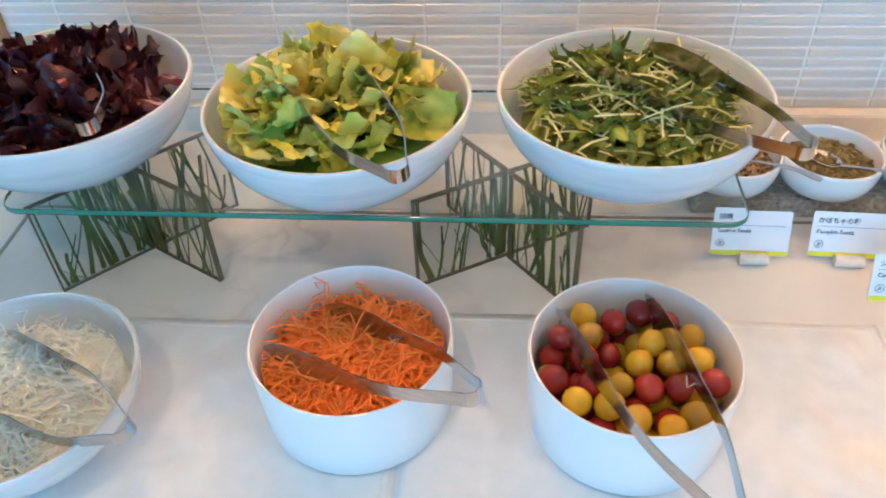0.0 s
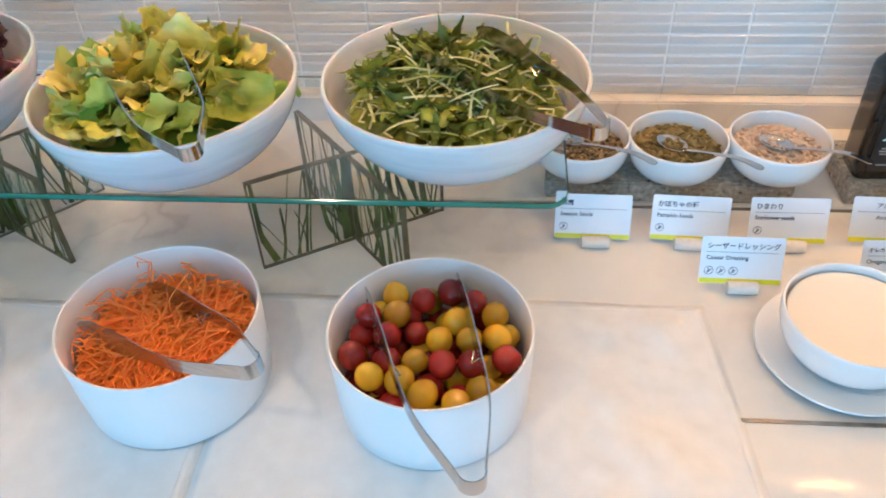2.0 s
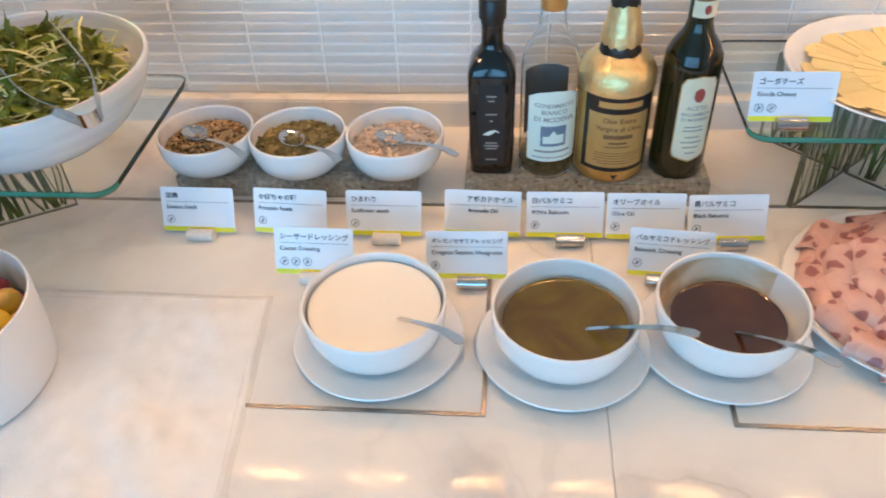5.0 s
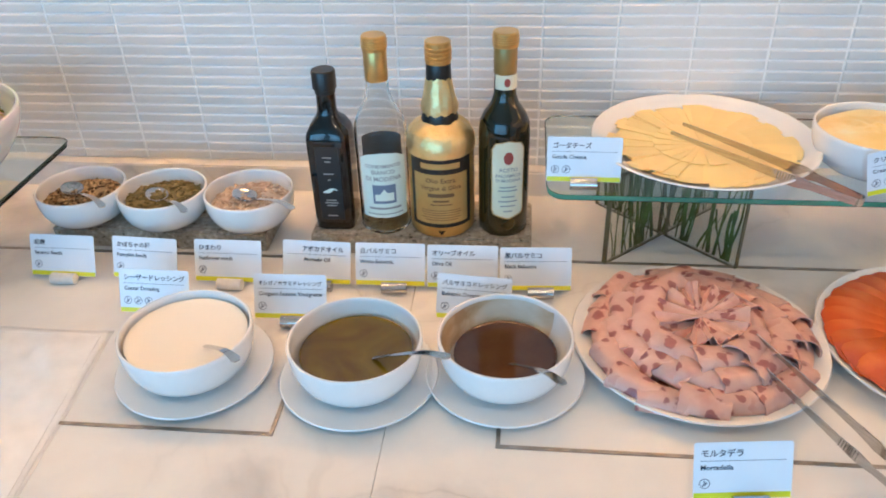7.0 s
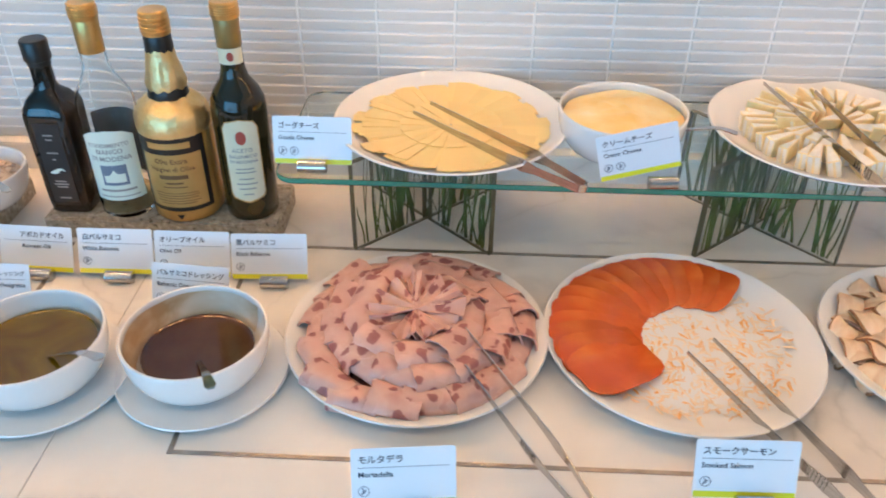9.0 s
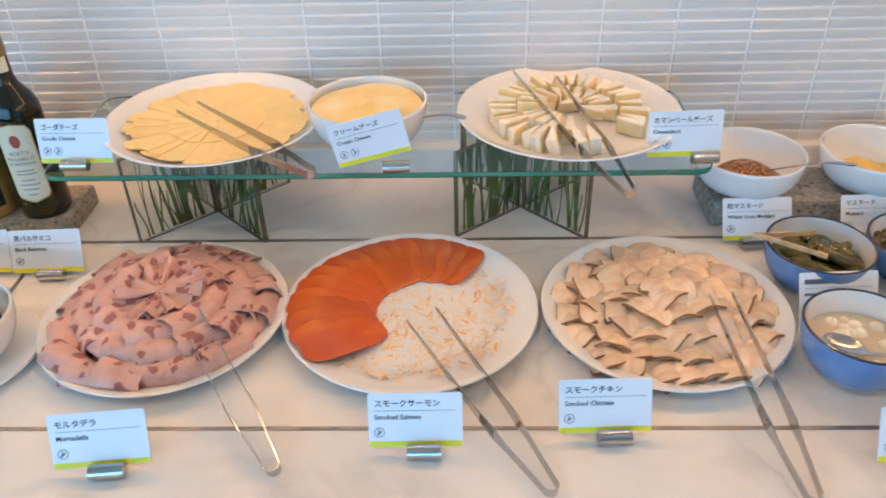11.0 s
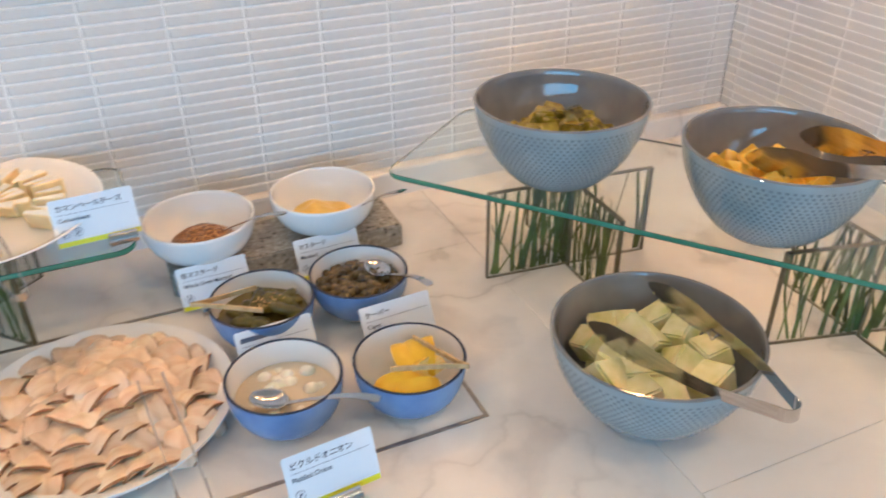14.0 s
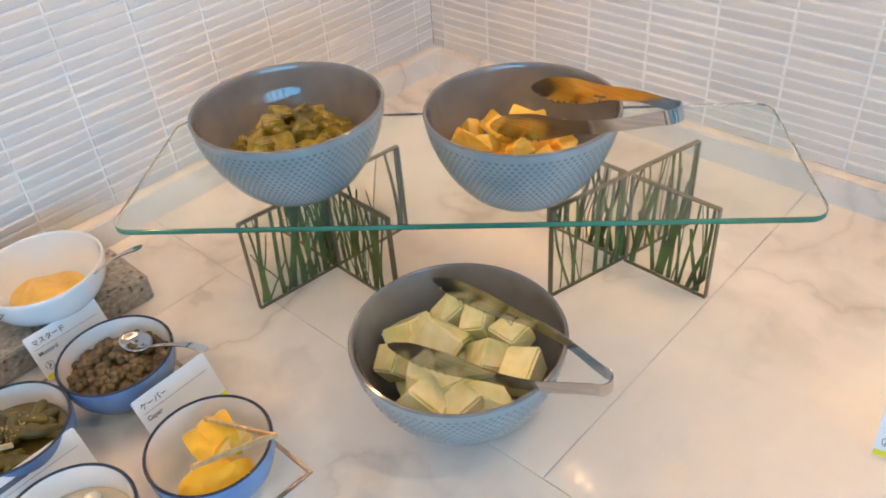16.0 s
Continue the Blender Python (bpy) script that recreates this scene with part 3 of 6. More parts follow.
# ---- food ----


def island_tints(name, colours, rough=0.5, sss=0.0, spec=0.5):
    """A material whose colour changes from piece to piece of one mesh."""
    m = material(name, colours[0], rough, spec=spec, sss=sss)
    n, l = m.node_tree.nodes, m.node_tree.links
    g = n.new("ShaderNodeNewGeometry")
    r = ramp_of(n, [(i / max(1, len(colours) - 1), c) for i, c in enumerate(colours)])
    l.new(g.outputs["Random Per Island"], r.inputs[0])
    l.new(r.outputs[0], n["Principled BSDF"].inputs["Base Color"])
    return m


def leaf_material(name, stops, scale, rough=0.42, spread=0.22, trans=0.15):
    m = noisy(material(name, stops[0][1], rough, spec=0.4), stops, scale, 5, bump=0.5, bump_scale=scale * 3, distortion=0.6, per_object=spread)
    m.node_tree.nodes["Principled BSDF"].inputs["Subsurface Weight"].default_value = trans
    m.node_tree.nodes["Principled BSDF"].inputs["Subsurface Radius"].default_value = (0.004, 0.006, 0.001)
    return m


LETTUCE = leaf_material("lettuce_leaf", [(0.28, (0.16, 0.21, 0.016)), (0.45, (0.42, 0.42, 0.045)), (0.62, (0.64, 0.57, 0.13)), (0.8, (0.78, 0.70, 0.36))], 17)
LETTUCE_PALE = leaf_material("lettuce_heart", [(0.28, (0.50, 0.48, 0.05)), (0.5, (0.70, 0.62, 0.16)), (0.75, (0.82, 0.75, 0.44))], 20)
LETTUCE_DARK = leaf_material("lettuce_outer_leaf_and_gap_shade", [(0.3, (0.06, 0.15, 0.012)), (0.55, (0.15, 0.29, 0.03)), (0.8, (0.38, 0.46, 0.12))], 18)
RADICCHIO = leaf_material("radicchio_leaf", [(0.33, (0.018, 0.004, 0.006)), (0.55, (0.075, 0.012, 0.018)), (0.78, (0.20, 0.045, 0.05))], 22, 0.35, 0.35, 0.05)
RADICCHIO_RIB = leaf_material("radicchio_rib", [(0.3, (0.10, 0.015, 0.025)), (0.5, (0.35, 0.16, 0.16)), (0.7, (0.62, 0.48, 0.44))], 30, 0.4, 0.2)
MIZUNA = leaf_material("mizuna_leaf", [(0.3, (0.075, 0.105, 0.010)), (0.55, (0.21, 0.24, 0.024)), (0.8, (0.42, 0.40, 0.08))], 30, 0.5, 0.4)
STALK = island_tints("mizuna_stalk", [(0.58, 0.56, 0.24), (0.72, 0.68, 0.40), (0.30, 0.36, 0.07), (0.60, 0.58, 0.28), (0.18, 0.25, 0.04)], 0.4, 0.2)
CARROT = island_tints("carrot_shred", [(0.95, 0.17, 0.006), (0.97, 0.23, 0.014), (0.97, 0.32, 0.04), (0.95, 0.20, 0.010)], 0.4, 0.1)
RADISH = island_tints("radish_shred", [(0.86, 0.85, 0.76), (0.90, 0.90, 0.84), (0.84, 0.82, 0.68)], 0.35, 0.15)
TOMATO_RED = noisy(material("red_tomato_skin", (0.3, 0.02, 0.015), 0.12, sss=0.1), [(0.3, (0.20, 0.010, 0.010)), (0.7, (0.38, 0.028, 0.020))], 30, per_object=0.4)
TOMATO_YEL = noisy(material("yellow_tomato_skin", (0.6, 0.38, 0.03), 0.12, sss=0.1), [(0.3, (0.46, 0.22, 0.008)), (0.7, (0.60, 0.38, 0.015))], 30, per_object=0.4)
SESAME = island_tints("sesame_seed", [(0.34, 0.19, 0.08), (0.025, 0.012, 0.008), (0.56, 0.38, 0.19), (0.05, 0.022, 0.012), (0.62, 0.45, 0.24)], 0.8, spec=0.15)
PUMPKIN = island_tints("pumpkin_seed", [(0.07, 0.055, 0.02), (0.18, 0.14, 0.055), (0.11, 0.095, 0.04), (0.28, 0.22, 0.10)], 0.8, spec=0.15)
SUNFLOWER = island_tints("sunflower_seed", [(0.48, 0.36, 0.27), (0.62, 0.50, 0.40), (0.36, 0.26, 0.20), (0.70, 0.60, 0.50)], 0.8, spec=0.15)
CAPER = island_tints("caper", [(0.065, 0.048, 0.016), (0.12, 0.088, 0.032), (0.035, 0.025, 0.010), (0.16, 0.115, 0.048)], 0.25)
KIWI = noisy(material("kiwi_flesh", (0.4, 0.4, 0.05), 0.25, sss=0.15), [(0.34, (0.045, 0.030, 0.010)), (0.42, (0.17, 0.135, 0.014)), (0.6, (0.28, 0.235, 0.025)), (0.70, (0.58, 0.47, 0.24))], 60, per_object=0.3)
PINE = noisy(material("pineapple_flesh", (0.7, 0.45, 0.06), 0.28, sss=0.2), [(0.3, (0.80, 0.45, 0.03)), (0.5, (0.86, 0.58, 0.08)), (0.75, (0.90, 0.72, 0.25))], 40, stretch=(1, 1, 4), per_object=0.12, bump=0.3)
MELON = noisy(material("melon_flesh", (0.55, 0.62, 0.28), 0.25, sss=0.25), [(0.3, (0.54, 0.55, 0.20)), (0.5, (0.72, 0.69, 0.38)), (0.72, (0.88, 0.83, 0.62))], 30, per_object=0.16, bump=0.12)
ORANGE_MEAT = noisy(material("smoked_salmon", (0.55, 0.11, 0.025), 0.18, sss=0.15), [(0.28, (0.42, 0.062, 0.007)), (0.5, (0.54, 0.10, 0.012)), (0.75, (0.70, 0.20, 0.03))], 11, stretch=(1, 1.5, 1), distortion=0.5, per_object=0.16, bump=0.2)
RESIDUE = island_tints("salmon_residue", [(0.84, 0.72, 0.56), (0.82, 0.60, 0.36), (0.85, 0.77, 0.66), (0.82, 0.42, 0.12), (0.84, 0.70, 0.52), (0.85, 0.76, 0.64)], 0.25)
CHICKEN = noisy(material("chicken_meat", (0.66, 0.5, 0.36), 0.42, sss=0.2), [(0.3, (0.66, 0.44, 0.27)), (0.5, (0.78, 0.59, 0.42)), (0.75, (0.86, 0.73, 0.58))], 30, stretch=(1, 3, 1), per_object=0.16, bump=0.3)
CHICKEN_SKIN = noisy(material("smoked_skin", (0.25, 0.11, 0.05), 0.4), [(0.3, (0.16, 0.055, 0.02)), (0.7, (0.42, 0.21, 0.09))], 60, per_object=0.3)
GOUDA = noisy(material("gouda_cheese", (0.80, 0.58, 0.20), 0.38, sss=0.2), [(0.3, (0.88, 0.63, 0.22)), (0.7, (0.91, 0.73, 0.35))], 12, per_object=0.05)
CREAM = noisy(material("cream_cheese", (0.82, 0.66, 0.34), 0.45, sss=0.2), [(0.35, (0.84, 0.60, 0.22)), (0.6, (0.88, 0.74, 0.42)), (0.7, (0.90, 0.84, 0.66))], 22, bump=0.5)
CAMEMBERT = noisy(material("camembert_paste", (0.80, 0.68, 0.38), 0.4, sss=0.2), [(0.3, (0.84, 0.64, 0.30)), (0.7, (0.89, 0.77, 0.48))], 50, per_object=0.08)
RIND = noisy(material("white_rind", (0.82, 0.79, 0.70), 0.8), [(0.3, (0.74, 0.70, 0.60)), (0.7, (0.86, 0.84, 0.77))], 120, bump=0.3)


def mortadella_material():
    m = material("mortadella", (0.62, 0.36, 0.28), 0.34, sss=0.15)
    n, l = m.node_tree.nodes, m.node_tree.links
    tc, v, nz = n.new("ShaderNodeTexCoord"), n.new("ShaderNodeTexVoronoi"), n.new("ShaderNodeTexNoise")
    oi, add = n.new("ShaderNodeObjectInfo"), n.new("ShaderNodeVectorMath")
    l.new(tc.outputs["Object"], add.inputs[0])
    l.new(oi.outputs["Random"], add.inputs[1])
    nz.inputs["Scale"].default_value = 45
    warp = n.new("ShaderNodeVectorMath")
    warp.operation = "MULTIPLY_ADD"
    warp.inputs[1].default_value = (0.022, 0.022, 0.022)
    l.new(add.outputs[0], nz.inputs["Vector"])
    l.new(nz.outputs["Color"], warp.inputs[0])
    l.new(add.outputs[0], warp.inputs[2])
    v.inputs["Scale"].default_value = 50
    l.new(warp.outputs[0], v.inputs["Vector"])
    spots = ramp_of(n, [(0.0, (0.29, 0.10, 0.095)), (0.32, (0.33, 0.125, 0.115)), (0.37, (0.60, 0.35, 0.29)), (1.0, (0.66, 0.42, 0.35))])
    l.new(v.outputs["Distance"], spots.inputs[0])
    plain = ramp_of(n, [(0.3, (0.57, 0.31, 0.255)), (0.7, (0.70, 0.45, 0.38))])
    l.new(nz.outputs["Fac"], plain.inputs[0])
    sep, gate = n.new("ShaderNodeSeparateColor"), n.new("ShaderNodeMath")
    l.new(v.outputs["Color"], sep.inputs[0])
    gate.operation, gate.inputs[1].default_value = "LESS_THAN", 0.72
    l.new(sep.outputs[0], gate.inputs[0])
    mx = n.new("ShaderNodeMix")
    mx.data_type = "RGBA"
    l.new(gate.outputs[0], mx.inputs[0])
    l.new(plain.outputs[0], mx.inputs[6])
    l.new(spots.outputs[0], mx.inputs[7])
    l.new(mx.outputs[2], n["Principled BSDF"].inputs["Base Color"])
    return m


MORTADELLA = mortadella_material()


def leaf_mesh(name, length, width, curl, mats, seed, nu=9, nv=6, ragged=0.18, ripple=0.22, taper=0.55):
    """A torn, crumpled piece of leaf."""
    rnd = random.Random(seed)
    off = Vector((rnd.uniform(0, 50), rnd.uniform(0, 50), 0))
    bm, grid = bmesh.new(), []
    for i in range(nu):
        s = i / (nu - 1) * 2 - 1
        row = []
        for j in range(nv):
            v = j / (nv - 1) * 2 - 1
            # a rounded outline, torn along the edge
            x, y = s * math.sqrt(1 - v * v * (1 - taper)), v * math.sqrt(1 - s * s * (1 - taper))
            rim = max(abs(s), abs(v)) ** 4
            tear = 1 + ragged * rim * (noise.noise(Vector((x * 2.2, y * 2.2, seed))) + 0.6 * noise.noise(Vector((x * 6, y * 6, seed))))
            p = Vector((x * 2.0, y * 2.0 * width / length, 0)) + off
            z = curl * length * (x * x * 0.55 + y * y * 0.35)
            z += ripple * width * (noise.noise(p * 0.9) + 0.45 * noise.noise(p * 2.3) + 0.35 * rim * noise.noise(p * 5.0))
            row.append(bm.verts.new((x * tear * length / 2, y * tear * width / 2, z)))
        grid.append(row)
    for a, b in zip(grid, grid[1:]):
        for j in range(nv - 1):
            f = bm.faces.new((a[j], b[j], b[j + 1], a[j + 1]))
            if len(mats) > 1 and j == nv // 2 - 1 + (nv % 2):
                f.material_index = 1
    return mesh_of(name, bm, mats, sharp=170)


def dome_bed(parent, r, edge_z, top_z, mat, name="bed"):
    """The packed heap under the loose pieces."""
    bm = bmesh.new()
    rings, seg = 9, 40
    prev = None
    for i in range(rings + 1):
        u = i / rings
        rr = r * u
        ring = []
        for k in range(seg if i else 1):
            a = 2 * math.pi * k / seg
            z = edge_z + (top_z - edge_z) * (1 - u * u)
            p = Vector((rr * math.cos(a), rr * math.sin(a), z))
            p.z += 0.008 * noise.noise(p * 45) * (1 - u ** 4)
            ring.append(bm.verts.new(p))
        if prev:
            for k in range(seg):
                j = (k + 1) % seg
                if len(prev) == 1:
                    bm.faces.new((prev[0], ring[k], ring[j]))
                else:
                    bm.faces.new((prev[k], ring[k], ring[j], prev[j]))
        prev = ring
    return part(name, bm, mat, parent)


def heap_point(rnd, r, edge_z, top_z, power=0.5):
    a, u = rnd.uniform(0, 2 * math.pi), rnd.random() ** power
    return Vector((r * u * math.cos(a), r * u * math.sin(a), edge_z + (top_z - edge_z) * (1 - u * u)))


def leaf_heap(name, label, spot, r, edge_z, top_z, meshes, count, bed_mat, seed, tilt=55, lift=0.01, big=(0.75, 1.25)):
    ob = thing(name, pose(*spot), label, "salad")
    rnd = random.Random(seed)
    dome_bed(ob, r * 0.96, edge_z - 0.020, top_z - 0.016, bed_mat)
    for k in range(count):
        p = heap_point(rnd, r * 0.86, edge_z, top_z)
        out = math.hypot(p.x, p.y) / r
        p.z += rnd.uniform(-0.004, lift) + 0.010 * out ** 3
        s = rnd.uniform(*big) * (1 - 0.25 * out ** 2)
        calm = 0.6 * (1 - 0.55 * out ** 2)
        q = pose(p.x, p.y, p.z, rnd.gauss(0, tilt * calm), rnd.gauss(0, tilt * calm), rnd.uniform(0, 360))
        share("leaf", rnd.choice(meshes), ob, q @ Matrix.Scale(s, 4))
    return ob


def spot(ob, dz=0.0):
    return (*(ob.location + Vector((0, 0, dz))),)


lettuce_meshes = [leaf_mesh("lettuce_leaf", 0.072, 0.056, c, [m, LETTUCE_PALE] if k % 3 == 0 else [m], 10 + k, 19, 15, 0.10, 0.20, 0.88) for k, (c, m) in enumerate(((0.3, LETTUCE), (-0.25, LETTUCE_PALE), (0.5, LETTUCE), (-0.4, LETTUCE_DARK), (0.2, LETTUCE_PALE), (0.35, LETTUCE_PALE), (-0.3, LETTUCE)))]
# the dark green bed paints in the shade between the leaves
leaf_heap("chopped_lettuce", "heap of chopped yellow-green romaine lettuce in a milky bowl", spot(SPOT["lettuce"]), 0.116, 0.075, 0.106, lettuce_meshes, 100, LETTUCE_DARK, 5, 60, 0.014, (0.75, 1.3))
radicchio_meshes = [leaf_mesh("radicchio_leaf", 0.06, w, c, [RADICCHIO, RADICCHIO_RIB] if k % 2 else [RADICCHIO], 40 + k, 13, 8, 0.22, 0.45) for k, (c, w) in enumerate(((0.5, 0.03), (-0.5, 0.024), (0.7, 0.036), (-0.6, 0.018), (0.4, 0.026), (0.6, 0.013)))]
leaf_heap("shredded_radicchio", "heap of torn dark red radicchio with pale ribs", spot(SPOT["radicchio"]), 0.114, 0.074, 0.106, radicchio_meshes, 200, RADICCHIO, 6, 70, 0.014, (0.9, 1.5))
mizuna_meshes = [leaf_mesh("mizuna_leaf", 0.062, w, c, [MIZUNA], 70 + k, 15, 6, 0.6, 0.45, 0.35) for k, (c, w) in enumerate(((0.3, 0.014), (-0.3, 0.018), (0.5, 0.010), (-0.5, 0.021), (0.2, 0.012)))]
mizuna_heap = leaf_heap("mizuna_salad", "heap of cut mizuna with dark leaves and pale stalks", spot(SPOT["mizuna"]), 0.122, 0.072, 0.092, mizuna_meshes, 230, MIZUNA, 7, 42, 0.012)


def shreds(parent, name, r, edge_z, top_z, count, length, rad, mat, seed, bend=0.4, flat=0.6, rise=0.012):
    """Many thin curved shreds lying on a heap."""
    rnd, bm = random.Random(seed), bmesh.new()
    for k in range(count):
        p = heap_point(rnd, r * 0.92, edge_z, top_z)
        p.z += rnd.uniform(0, rise)
        a, ln = rnd.uniform(0, 2 * math.pi), rnd.uniform(*length)
        turn, tip = rnd.gauss(0, bend), rnd.gauss(0, 0.28)
        pts, q = [], p.copy()
        for i in range(6):
            pts.append(q.copy())
            q = q + ln / 5 * Vector((math.cos(a), math.sin(a), tip))
            a += turn
            tip -= 0.11
            if math.hypot(q.x, q.y) > r * 0.97:
                a += math.pi * 0.6
            q.z = max(q.z, edge_z + (top_z - edge_z) * (1 - (q.x ** 2 + q.y ** 2) / (r * r)) - 0.002)
        for q in pts:
            far = math.hypot(q.x, q.y)
            if far > r:
                q.x, q.y = q.x * r / far, q.y * r / far
        tube(pts, rad * rnd.uniform(0.7, 1.2), 4, flat, bm)
    return tagged(part(name, bm, mat, parent), kind="stuff")


shreds(mizuna_heap, "stalk", 0.122, 0.073, 0.098, 260, (0.025, 0.055), 0.0014, STALK, 8, 0.12, 0.8)
carrot = thing("shredded_carrot", pose(*spot(SPOT["carrot"])), "heap of fine bright orange carrot shreds in a white bowl", "salad")
dome_bed(carrot, 0.090, 0.040, 0.060, CARROT)
shreds(carrot, "shred", 0.088, 0.044, 0.066, 2300, (0.03, 0.07), 0.00095, CARROT, 9, 0.35)
radish = thing("shredded_radish", pose(*spot(SPOT["daikon"])), "heap of fine white radish shreds in a milky bowl", "salad")
dome_bed(radish, 0.104, 0.044, 0.058, RADISH)
shreds(radish, "shred", 0.100, 0.046, 0.062, 1300, (0.03, 0.07), 0.0006, RADISH, 10, 0.45)


def ball_mesh(name, r, mat, seed=0, squash=0.95, dent=True, rough=0.0, seg=20, rings=12):
    prof = []
    for i in range(rings + 1):
        a = -math.pi / 2 + math.pi * i / rings
        rr, z = r * math.cos(a), r * squash * math.sin(a)
        if dent and i >= rings - 1:
            z -= 0.06 * r * (i - rings + 2)
        prof.append((0 if i in (0, rings) else rr, z))
    bm = lathe(prof, seg)
    for v in bm.verts:
        v.co *= 1 + rough * noise.noise(v.co * (1.2 / r) + Vector((seed, 0, 0)))
    return mesh_of(name, bm, mat)


red_mesh, yellow_mesh = ball_mesh("red_tomato", 0.0141, TOMATO_RED, 1, 0.97, True, 0.05), ball_mesh("yellow_tomato", 0.0146, TOMATO_YEL, 2, 0.93, True, 0.05)


def pack(rnd, r, ball, layers, z0, top_r):
    """Layers of balls, each nested on the one below."""
    out = []
    for k in range(layers):
        lim = (r if k < layers - 1 else top_r) - ball
        got = []
        for _ in range(5000):
            a, u = rnd.uniform(0, 2 * math.pi), math.sqrt(rnd.random())
            p = Vector((lim * u * math.cos(a), lim * u * math.sin(a), z0 + k * ball * 1.28 + rnd.uniform(-0.15, 0.15) * ball))
            if all((p - q).length > ball * 1.8 for q in got) and all((p - q).length > ball * 1.6 for q in out):
                got.append(p)
        out += got
    return out


_rnd = random.Random(77)
for _p in pack(_rnd, 0.0915, 0.0143, 4, 0.0205, 0.090):
    _red = _rnd.random() < 0.42
    _ob = share("cherry_tomato", red_mesh if _red else yellow_mesh)
    _ob.matrix_basis = pose(*(SPOT["tomato"].location + _p), _rnd.uniform(0, 360), _rnd.uniform(0, 360), _rnd.uniform(0, 360)) @ Matrix.Scale(_rnd.uniform(0.9, 1.05), 4)
    tagged(_ob, "glossy red cherry tomato in a white bowl" if _red else "glossy yellow cherry tomato in a white bowl", "tomato", "cherry tomatoes")


def seed_heap(name, label, where, r, z, size, count, mat, seed):
    ob = thing(name, pose(*where), label, "seeds")
    dome_bed(ob, r, z - 0.003, z + 0.003, mat)
    rnd, bm = random.Random(seed), bmesh.new()
    lo = bmesh.new()
    bmesh.ops.create_uvsphere(lo, u_segments=8, v_segments=6, radius=0.5)
    base = [v.co.copy() for v in lo.verts]
    faces = [[v.index for v in f.verts] for f in lo.faces]
    lo.free()
    for k in range(count):
        p = heap_point(rnd, r * 0.96, z - 0.002, z + 0.005)
        m = pose(p.x, p.y, p.z, rnd.gauss(0, 22), rnd.gauss(0, 22), rnd.uniform(0, 360)) @ Matrix.Diagonal((size[0] * rnd.uniform(0.85, 1.15), size[1], size[2], 1))
        vs = [bm.verts.new(m @ c) for c in base]
        for f in faces:
            bm.faces.new([vs[i] for i in f])
    tagged(part("seed", bm, mat, ob), kind="stuff")
    return ob


seed_heap("sesame_seeds", "small toasted sesame seeds, tan and dark, in a bowl", spot(SPOT["sesame"]), 0.055, 0.036, (0.0062, 0.0042, 0.003), 700, SESAME, 1)
seed_heap("pumpkin_seeds", "flat dark green pumpkin seeds in a white bowl", spot(SPOT["pumpkin"]), 0.055, 0.036, (0.0150, 0.0085, 0.0034), 300, PUMPKIN, 2)
seed_heap("sunflower_seeds", "pale greyish sunflower seeds in a white bowl", spot(SPOT["sunflower"]), 0.055, 0.036, (0.0135, 0.0062, 0.004), 340, SUNFLOWER, 3)


def liquid(name, label, where, r, z, mat):
    ob = thing(name, pose(*where), label, "dressing")
    part("surface", lathe([(0, z - 0.012), (r - 0.008, z - 0.012), (r + 0.0005, z + 0.0012), (r - 0.0012, z + 0.0004), (r - 0.004, z), (0, z)], 56), mat, ob)
    return ob


CAESAR = noisy(material("caesar_dressing", (0.80, 0.66, 0.46), 0.22), [(0.3, (0.84, 0.77, 0.66)), (0.7, (0.87, 0.81, 0.71))], 8)
OIL = noisy(material("oil_dressing", (0.16, 0.10, 0.012), 0.03), [(0.3, (0.075, 0.042, 0.002)), (0.55, (0.11, 0.078, 0.003)), (0.75, (0.16, 0.13, 0.006))], 14, distortion=1.0)
BALSAM = noisy(material("balsamic_dressing", (0.085, 0.035, 0.015), 0.06), [(0.3, (0.042, 0.016, 0.007)), (0.7, (0.07, 0.03, 0.012))], 20)
BRINE = noisy(material("onion_brine", (0.58, 0.50, 0.36), 0.05), [(0.3, (0.50, 0.42, 0.30)), (0.7, (0.62, 0.54, 0.40))], 18)
liquid("caesar_dressing", "smooth cream coloured dressing in a white bowl", spot(SPOT["dress0"]), 0.0665, 0.050, CAESAR)
liquid("oregano_dressing", "green-gold oily dressing in a white bowl", spot(SPOT["dress1"]), 0.0615, 0.040, OIL)
SMEAR = noisy(material("dressing_smear", (0.55, 0.40, 0.26), 0.2), [(0.36, (0.46, 0.31, 0.17)), (0.52, (0.64, 0.51, 0.36)), (0.68, (0.74, 0.66, 0.55))], 16, distortion=0.6)
_prof = bowl_profile(0.0735, 0.059, 0.032, 0.0035, 2.4)
_bm, _grid = bmesh.new(), []
for _r, _z in [(r - 0.0006, z + 0.0004) for r, z in _prof[22:31]]:
    _grid.append([_bm.verts.new((_r * math.cos(radians(t)), _r * math.sin(radians(t)), _z - 0.006 * abs(noise.noise(Vector((t * 0.05, 1.0, 0)))) * (_z > 0.045))) for t in range(40, 281, 8)])
for _a, _b in zip(_grid, _grid[1:]):
    for _j in range(len(_a) - 1):
        _bm.faces.new((_a[_j], _b[_j], _b[_j + 1], _a[_j + 1]))
part("smear", _bm, SMEAR, SPOT["dress2"], "film of brown dressing on the wall")
liquid("balsamic_dressing", "dark brown dressing half filling a white bowl", spot(SPOT["dress2"]), 0.0560, 0.032, BALSAM)


# sliced meat and cheese


